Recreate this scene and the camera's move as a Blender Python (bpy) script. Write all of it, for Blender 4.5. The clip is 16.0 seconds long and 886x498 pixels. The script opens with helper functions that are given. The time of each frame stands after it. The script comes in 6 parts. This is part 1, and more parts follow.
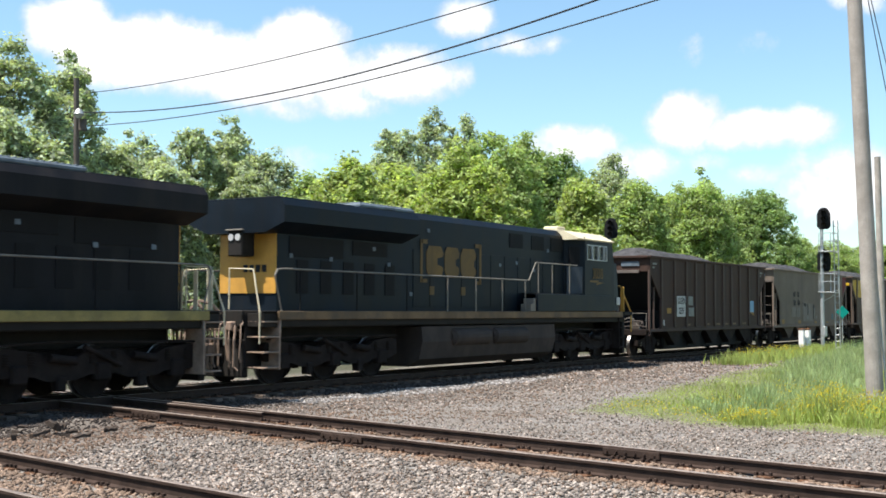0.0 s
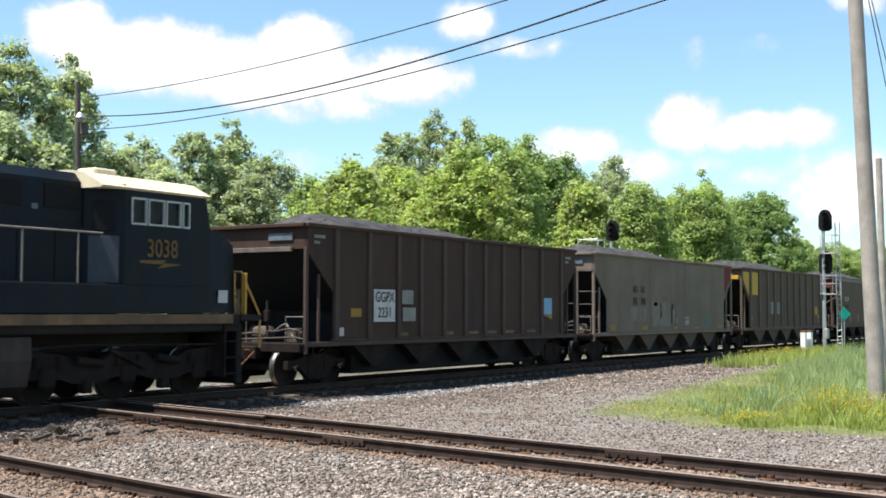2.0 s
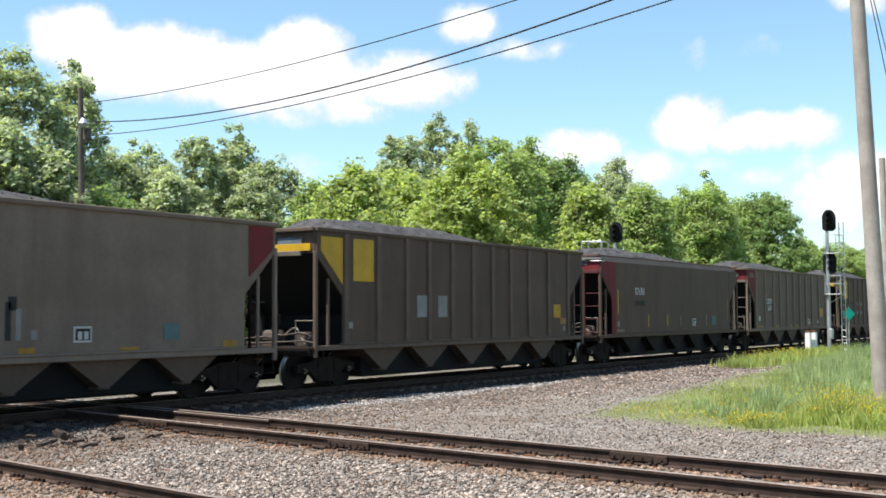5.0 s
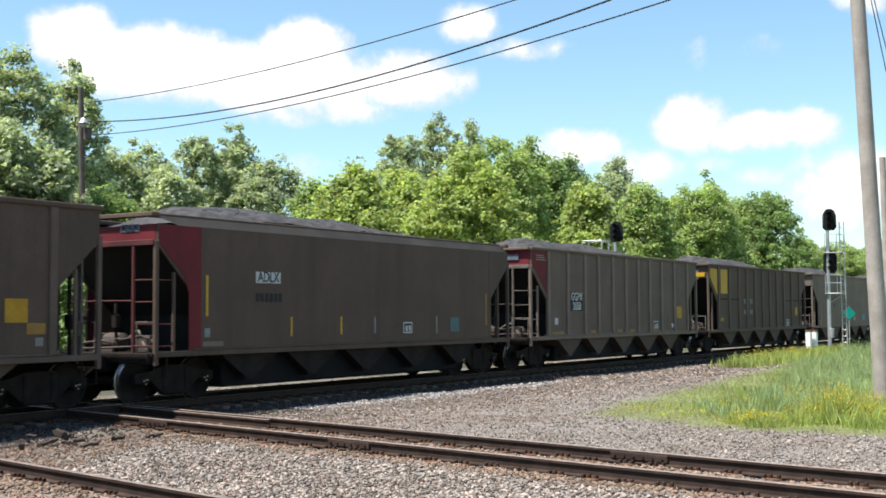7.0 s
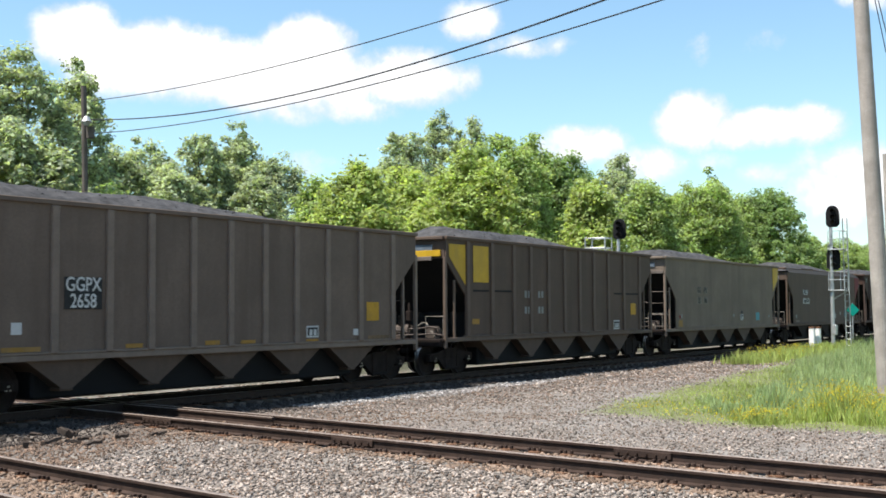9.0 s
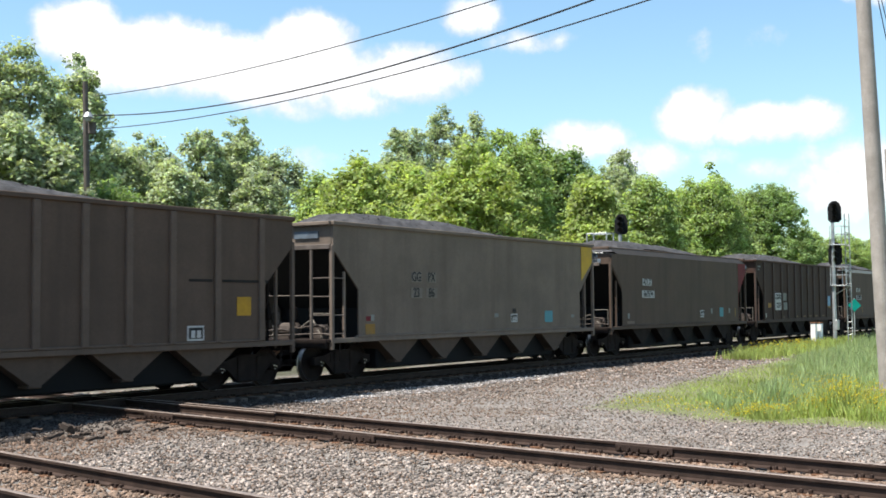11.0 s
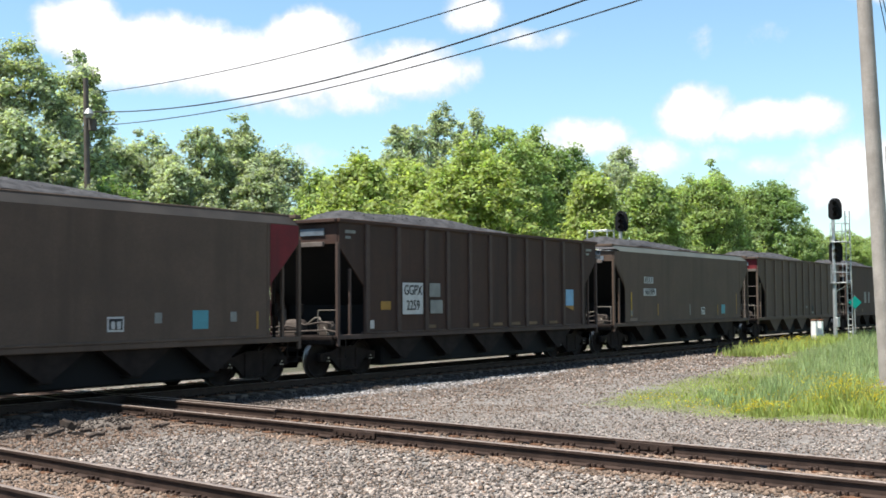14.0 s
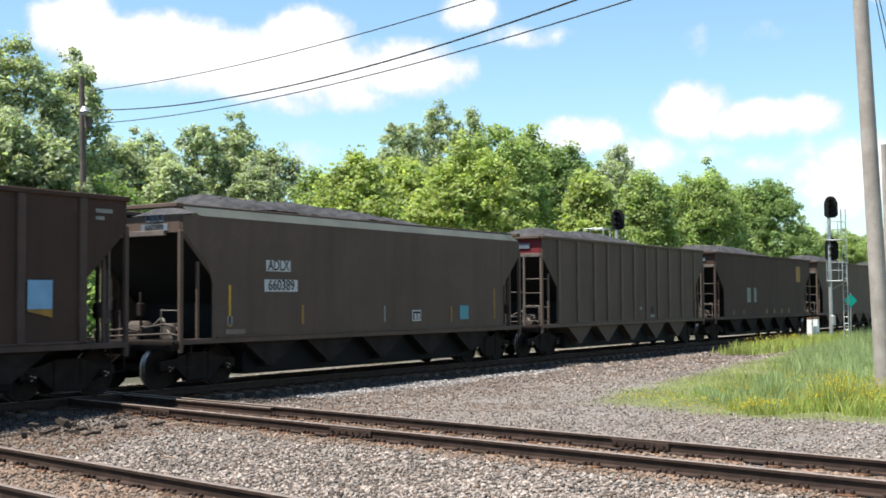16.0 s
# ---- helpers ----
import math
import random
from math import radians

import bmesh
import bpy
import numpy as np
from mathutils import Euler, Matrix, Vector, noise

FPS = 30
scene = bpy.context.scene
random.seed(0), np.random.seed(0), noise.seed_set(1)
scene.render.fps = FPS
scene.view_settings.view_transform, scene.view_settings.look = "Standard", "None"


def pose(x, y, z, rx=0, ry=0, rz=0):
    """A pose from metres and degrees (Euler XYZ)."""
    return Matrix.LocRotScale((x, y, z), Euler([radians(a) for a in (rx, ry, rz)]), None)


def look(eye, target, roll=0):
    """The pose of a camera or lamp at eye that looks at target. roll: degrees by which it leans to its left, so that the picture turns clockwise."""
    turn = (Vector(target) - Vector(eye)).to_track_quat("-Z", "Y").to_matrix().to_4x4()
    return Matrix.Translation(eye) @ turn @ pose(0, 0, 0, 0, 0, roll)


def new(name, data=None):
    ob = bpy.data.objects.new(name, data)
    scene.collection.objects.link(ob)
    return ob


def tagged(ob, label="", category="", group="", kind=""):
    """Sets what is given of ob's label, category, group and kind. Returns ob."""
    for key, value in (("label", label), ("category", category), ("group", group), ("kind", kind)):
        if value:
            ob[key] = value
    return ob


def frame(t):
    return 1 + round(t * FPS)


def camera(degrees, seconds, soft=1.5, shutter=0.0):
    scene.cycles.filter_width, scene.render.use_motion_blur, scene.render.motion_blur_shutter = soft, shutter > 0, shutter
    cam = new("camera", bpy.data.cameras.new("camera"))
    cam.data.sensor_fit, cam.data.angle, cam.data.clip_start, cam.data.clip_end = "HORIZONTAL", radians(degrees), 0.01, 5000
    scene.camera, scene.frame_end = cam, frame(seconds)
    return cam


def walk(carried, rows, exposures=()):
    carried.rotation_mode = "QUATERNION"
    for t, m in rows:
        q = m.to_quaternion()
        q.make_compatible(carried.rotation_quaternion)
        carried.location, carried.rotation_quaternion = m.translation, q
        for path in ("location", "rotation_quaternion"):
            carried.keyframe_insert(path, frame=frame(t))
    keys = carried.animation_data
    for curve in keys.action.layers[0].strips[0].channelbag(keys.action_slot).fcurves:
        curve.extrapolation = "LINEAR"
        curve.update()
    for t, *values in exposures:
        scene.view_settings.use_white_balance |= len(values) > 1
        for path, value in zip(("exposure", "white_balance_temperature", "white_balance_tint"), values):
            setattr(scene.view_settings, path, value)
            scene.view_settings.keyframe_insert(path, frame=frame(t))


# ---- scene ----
cam = camera(40.94, 16.0, soft=1.7, shutter=0.12)
EYE = Vector((0.0, 0.0, 1.84))


def aim(yaw, pitch, roll):
    """A pose of the standing camera: its heading from +y to +x, its tilt and its lean, in degrees."""
    a, b = radians(yaw), radians(pitch)
    way = Vector((math.sin(a) * math.cos(b), math.cos(a) * math.cos(b), math.sin(b)))
    return look(EYE, EYE + 10 * way, roll)


walk(cam, [
    (0.0, aim(57.509, 2.887, 0.297)),
    (0.5, aim(57.475, 2.930, 0.332)),
    (1.0, aim(57.464, 2.964, 0.319)),
    (1.5, aim(57.435, 2.982, 0.310)),
    (2.0, aim(57.436, 3.022, 0.168)),
    (2.5, aim(57.421, 3.038, 0.070)),
    (3.0, aim(57.381, 3.077, -0.038)),
    (3.5, aim(57.336, 3.109, -0.120)),
    (4.0, aim(57.293, 3.146, -0.189)),
    (6.5, aim(57.263, 3.159, -0.268)),
    (7.0, aim(57.246, 3.137, -0.277)),
    (7.5, aim(57.224, 3.093, -0.329)),
    (8.0, aim(57.223, 3.038, -0.322)),
    (8.5, aim(57.178, 3.016, -0.368)),
    (9.0, aim(57.100, 3.019, -0.388)),
    (11.5, aim(57.017, 2.749, -0.444)),
    (12.0, aim(57.010, 2.711, -0.492)),
    (12.5, aim(56.986, 2.691, -0.500)),
    (13.0, aim(56.979, 2.689, -0.430)),
    (13.5, aim(56.958, 2.684, -0.433)),
    (14.0, aim(56.995, 2.654, -0.374)),
    (14.5, aim(57.016, 2.627, -0.406)),
    (15.0, aim(57.090, 2.595, -0.466)),
    (15.5, aim(57.127, 2.574, -0.426)),
    (16.0, aim(57.177, 2.563, -0.377)),
])

# ---- world, sun ----
SUN = Vector((-0.41, 0.27, 1.0)).normalized()
TRACK_Y = 19.84          # centre line of the train's track
SPEED = 10.714           # metres a second, towards -x
PITCH = 16.18            # hopper car, coupler to coupler


def nd(tree, kind, x=None, **values):
    n = tree.nodes.new(kind)
    for key, value in values.items():
        n.inputs[key.replace("_", " ")].default_value = value
    return n


def mth(tree, op, a, b=None, c=None, clamp=False):
    n = tree.nodes.new("ShaderNodeMath")
    n.operation, n.use_clamp = op, clamp
    for i, v in enumerate((a, b, c)):
        if v is None:
            continue
        if isinstance(v, (int, float)):
            n.inputs[i].default_value = v
        else:
            tree.links.new(v, n.inputs[i])
    return n.outputs[0]


def mixc(tree, fac, a, b, blend="MIX"):
    n = tree.nodes.new("ShaderNodeMix")
    n.data_type, n.blend_type = "RGBA", blend
    for i, v in ((0, fac), (6, a), (7, b)):
        if isinstance(v, (int, float)):
            n.inputs[i].default_value = v
        elif isinstance(v, tuple):
            n.inputs[i].default_value = (*v, 1)
        else:
            tree.links.new(v, n.inputs[i])
    return n.outputs[2]


def smooth(tree, v, lo, hi):
    n = tree.nodes.new("ShaderNodeMapRange")
    n.interpolation_type = "SMOOTHSTEP"
    tree.links.new(v, n.inputs[0])
    n.inputs[1].default_value, n.inputs[2].default_value = lo, hi
    return n.outputs[0]


def build_world():
    world = bpy.data.worlds.new("sky")
    scene.world = world
    world.use_nodes = True
    t = world.node_tree
    bg, out = t.nodes["Background"], t.nodes["World Output"]
    sky = t.nodes.new("ShaderNodeTexSky")
    sky.sky_type, sky.sun_disc = "NISHITA", False
    sky.sun_elevation = math.asin(SUN.z)
    sky.sun_rotation = math.atan2(SUN.x, SUN.y)
    sky.air_density, sky.dust_density, sky.ozone_density = 1.0, 0.6, 1.6
    co = t.nodes.new("ShaderNodeTexCoord").outputs["Generated"]
    sep = t.nodes.new("ShaderNodeSeparateXYZ")
    t.links.new(co, sep.inputs[0])
    az = mth(t, "MULTIPLY", mth(t, "ARCTAN2", sep.outputs[0], sep.outputs[1]), 57.2958)
    el = mth(t, "MULTIPLY", mth(t, "ARCSINE", sep.outputs[2]), 57.2958)
    # fair-weather cumulus: heading, height, half width, half height (degrees), weight
    clouds = [(40.0, 12.6, 2.1, 1.5, 1.0), (43.2, 11.8, 4.4, 1.7, 1.0), (46.8, 11.3, 3.6, 1.6, 1.0), (50.7, 12.4, 2.4, 1.6, 1.0),
              (49.4, 11.0, 5.6, 1.7, 1.0), (55.6, 11.2, 2.7, 1.4, 0.9), (50.6, 9.9, 4.6, 0.9, 0.6), (58.0, 11.2, 1.0, 0.9, 0.6),
              (58.5, 13.8, 1.5, 0.9, 0.62), (61.2, 12.7, 1.9, 0.55, 0.42),
              (69.2, 8.9, 1.8, 1.4, 0.95), (71.8, 8.4, 3.0, 0.95, 0.9), (74.6, 8.4, 1.5, 0.9, 0.8),
              (63.9, 7.9, 2.1, 0.9, 0.72), (66.6, 7.0, 2.1, 0.8, 0.5), (70.2, 7.0, 0.9, 0.4, 0.32), (72.3, 6.3, 1.3, 0.5, 0.42), (76.2, 5.9, 2.6, 1.7, 0.66),
              (77.2, 14.4, 1.4, 0.9, 0.6), (69.4, 12.1, 0.5, 0.6, 0.2), (72.2, 12.4, 0.7, 0.4, 0.16), (50.8, 7.2, 1.1, 0.6, 0.3),
              (30.0, 9.0, 4.0, 2.5, 1.0), (90.0, 8.0, 5.0, 2.5, 1.0), (-60.0, 12.0, 6.0, 2.5, 1.0), (-150.0, 15.0, 7.0, 3.0, 0.8)]
    big = nd(t, "ShaderNodeTexNoise", Scale=20.0, Detail=8.0, Roughness=0.6)
    t.links.new(co, big.inputs["Vector"])
    wisp = mth(t, "SUBTRACT", big.outputs[0], 0.5)
    total = None
    for a, e, w, h, k in clouds:
        dx = mth(t, "DIVIDE", mth(t, "SUBTRACT", az, a), w)
        dy = mth(t, "DIVIDE", mth(t, "SUBTRACT", el, e), h)
        d2 = mth(t, "ADD", mth(t, "MULTIPLY", dx, dx), mth(t, "MULTIPLY", dy, dy))
        b = mth(t, "MULTIPLY", mth(t, "SUBTRACT", 1.0, mth(t, "MULTIPLY", d2, 0.75)), k)
        total = b if total is None else mth(t, "MAXIMUM", total, b)
    small = nd(t, "ShaderNodeTexNoise", Scale=62.0, Detail=5.0, Roughness=0.6)
    t.links.new(co, small.inputs["Vector"])
    shape = mth(t, "ADD", mth(t, "ADD", total, mth(t, "MULTIPLY", wisp, 1.5)), mth(t, "MULTIPLY", mth(t, "SUBTRACT", small.outputs[0], 0.5), 0.8))
    mask = smooth(t, shape, -0.12, 0.72)
    shade = smooth(t, mth(t, "ADD", shape, mth(t, "MULTIPLY", wisp, 1.0)), 0.1, 0.9)
    white = mixc(t, shade, (6.1, 6.2, 6.7), (8.4, 8.4, 8.4))
    tint = mixc(t, 1.0, sky.outputs[0], (1.22, 1.39, 1.35), "MULTIPLY")
    t.links.new(mixc(t, mask, tint, white), bg.inputs[0])
    bg.inputs[1].default_value = 0.08
    t.links.new(bg.outputs[0], out.inputs[0])
    lamp = new("sun", bpy.data.lights.new("sun", "SUN"))
    lamp.data.energy, lamp.data.angle, lamp.data.color = 5.0, radians(0.53), (1.0, 0.95, 0.87)
    lamp.matrix_world = look(SUN * 50, (0, 0, 0))


build_world()
scene.view_settings.exposure = 0.95


# ---- materials ----
def material(name, colour, rough=0.8, metal=0.0, vary=0.25, scale=3.0, fine=60.0, bump=0.2, dirt=None, dirt_amount=0.4,
             streak=0.0, each=0.0, leaf=0.0, isle=0.0, spec=0.25):
    """A surface with broad stains, fine grain and relief; streak: dirt run down the wall; each: spread of tone from piece to piece."""
    m = bpy.data.materials.new(name)
    m.use_nodes = True
    t = m.node_tree
    p = t.nodes["Principled BSDF"]
    co = t.nodes.new("ShaderNodeTexCoord").outputs["Object"]
    n1 = nd(t, "ShaderNodeTexNoise", Scale=scale, Detail=5.0, Roughness=0.6)
    n2 = nd(t, "ShaderNodeTexNoise", Scale=fine, Detail=3.0, Roughness=0.7)
    t.links.new(co, n1.inputs["Vector"]), t.links.new(co, n2.inputs["Vector"])
    dark = tuple(c * (1 - vary) for c in colour)
    light = tuple(min(1, c * (1 + vary)) for c in colour)
    c = mixc(t, smooth(t, n1.outputs[0], 0.3, 0.7), dark, light)
    c = mixc(t, mth(t, "MULTIPLY", smooth(t, n2.outputs[0], 0.35, 0.7), 0.35), c, tuple(x * 0.6 for x in colour))
    if dirt:
        n3 = nd(t, "ShaderNodeTexNoise", Scale=1.0, Detail=6.0, Roughness=0.65)
        mp = t.nodes.new("ShaderNodeMapping")
        mp.inputs["Scale"].default_value = (1.6, 1.6, 0.16) if streak else (1.7, 1.7, 1.7)
        t.links.new(co, mp.inputs[0]), t.links.new(mp.outputs[0], n3.inputs["Vector"])
        c = mixc(t, mth(t, "MULTIPLY", smooth(t, n3.outputs[0], 0.42, 0.72), dirt_amount), c, dirt)
    if each or isle:
        src = t.nodes.new("ShaderNodeObjectInfo").outputs["Random"] if each else t.nodes.new("ShaderNodeNewGeometry").outputs["Random Per Island"]
        k = mth(t, "ADD", mth(t, "MULTIPLY", src, 2 * (each or isle)), 1 - (each or isle))
        h = t.nodes.new("ShaderNodeHueSaturation")
        t.links.new(c, h.inputs["Color"]), t.links.new(k, h.inputs["Value"])
        if isle:
            t.links.new(mth(t, "ADD", mth(t, "MULTIPLY", src, 0.03 if leaf else 0.0), 0.485 if leaf else 0.5), h.inputs["Hue"])
        c = h.outputs[0]
    t.links.new(c, p.inputs["Base Color"])
    p.inputs["Specular IOR Level"].default_value = spec
    p.inputs["Metallic"].default_value = metal
    t.links.new(mth(t, "ADD", mth(t, "MULTIPLY", n1.outputs[0], 0.25), rough - 0.12, clamp=True), p.inputs["Roughness"])
    if bump:
        b = nd(t, "ShaderNodeBump", Strength=bump, Distance=0.02)
        t.links.new(n2.outputs[0], b.inputs["Height"]), t.links.new(b.outputs[0], p.inputs["Normal"])
    if leaf:
        tr = t.nodes.new("ShaderNodeBsdfTranslucent")
        t.links.new(mixc(t, 1.0, c, (1.15, 1.18, 0.6), "MULTIPLY"), tr.inputs[0])
        mx = t.nodes.new("ShaderNodeMixShader")
        mx.inputs[0].default_value = leaf
        t.links.new(p.outputs[0], mx.inputs[1]), t.links.new(tr.outputs[0], mx.inputs[2])
        t.links.new(mx.outputs[0], t.nodes["Material Output"].inputs[0])
    return m


SOOT = (0.02, 0.017, 0.015)
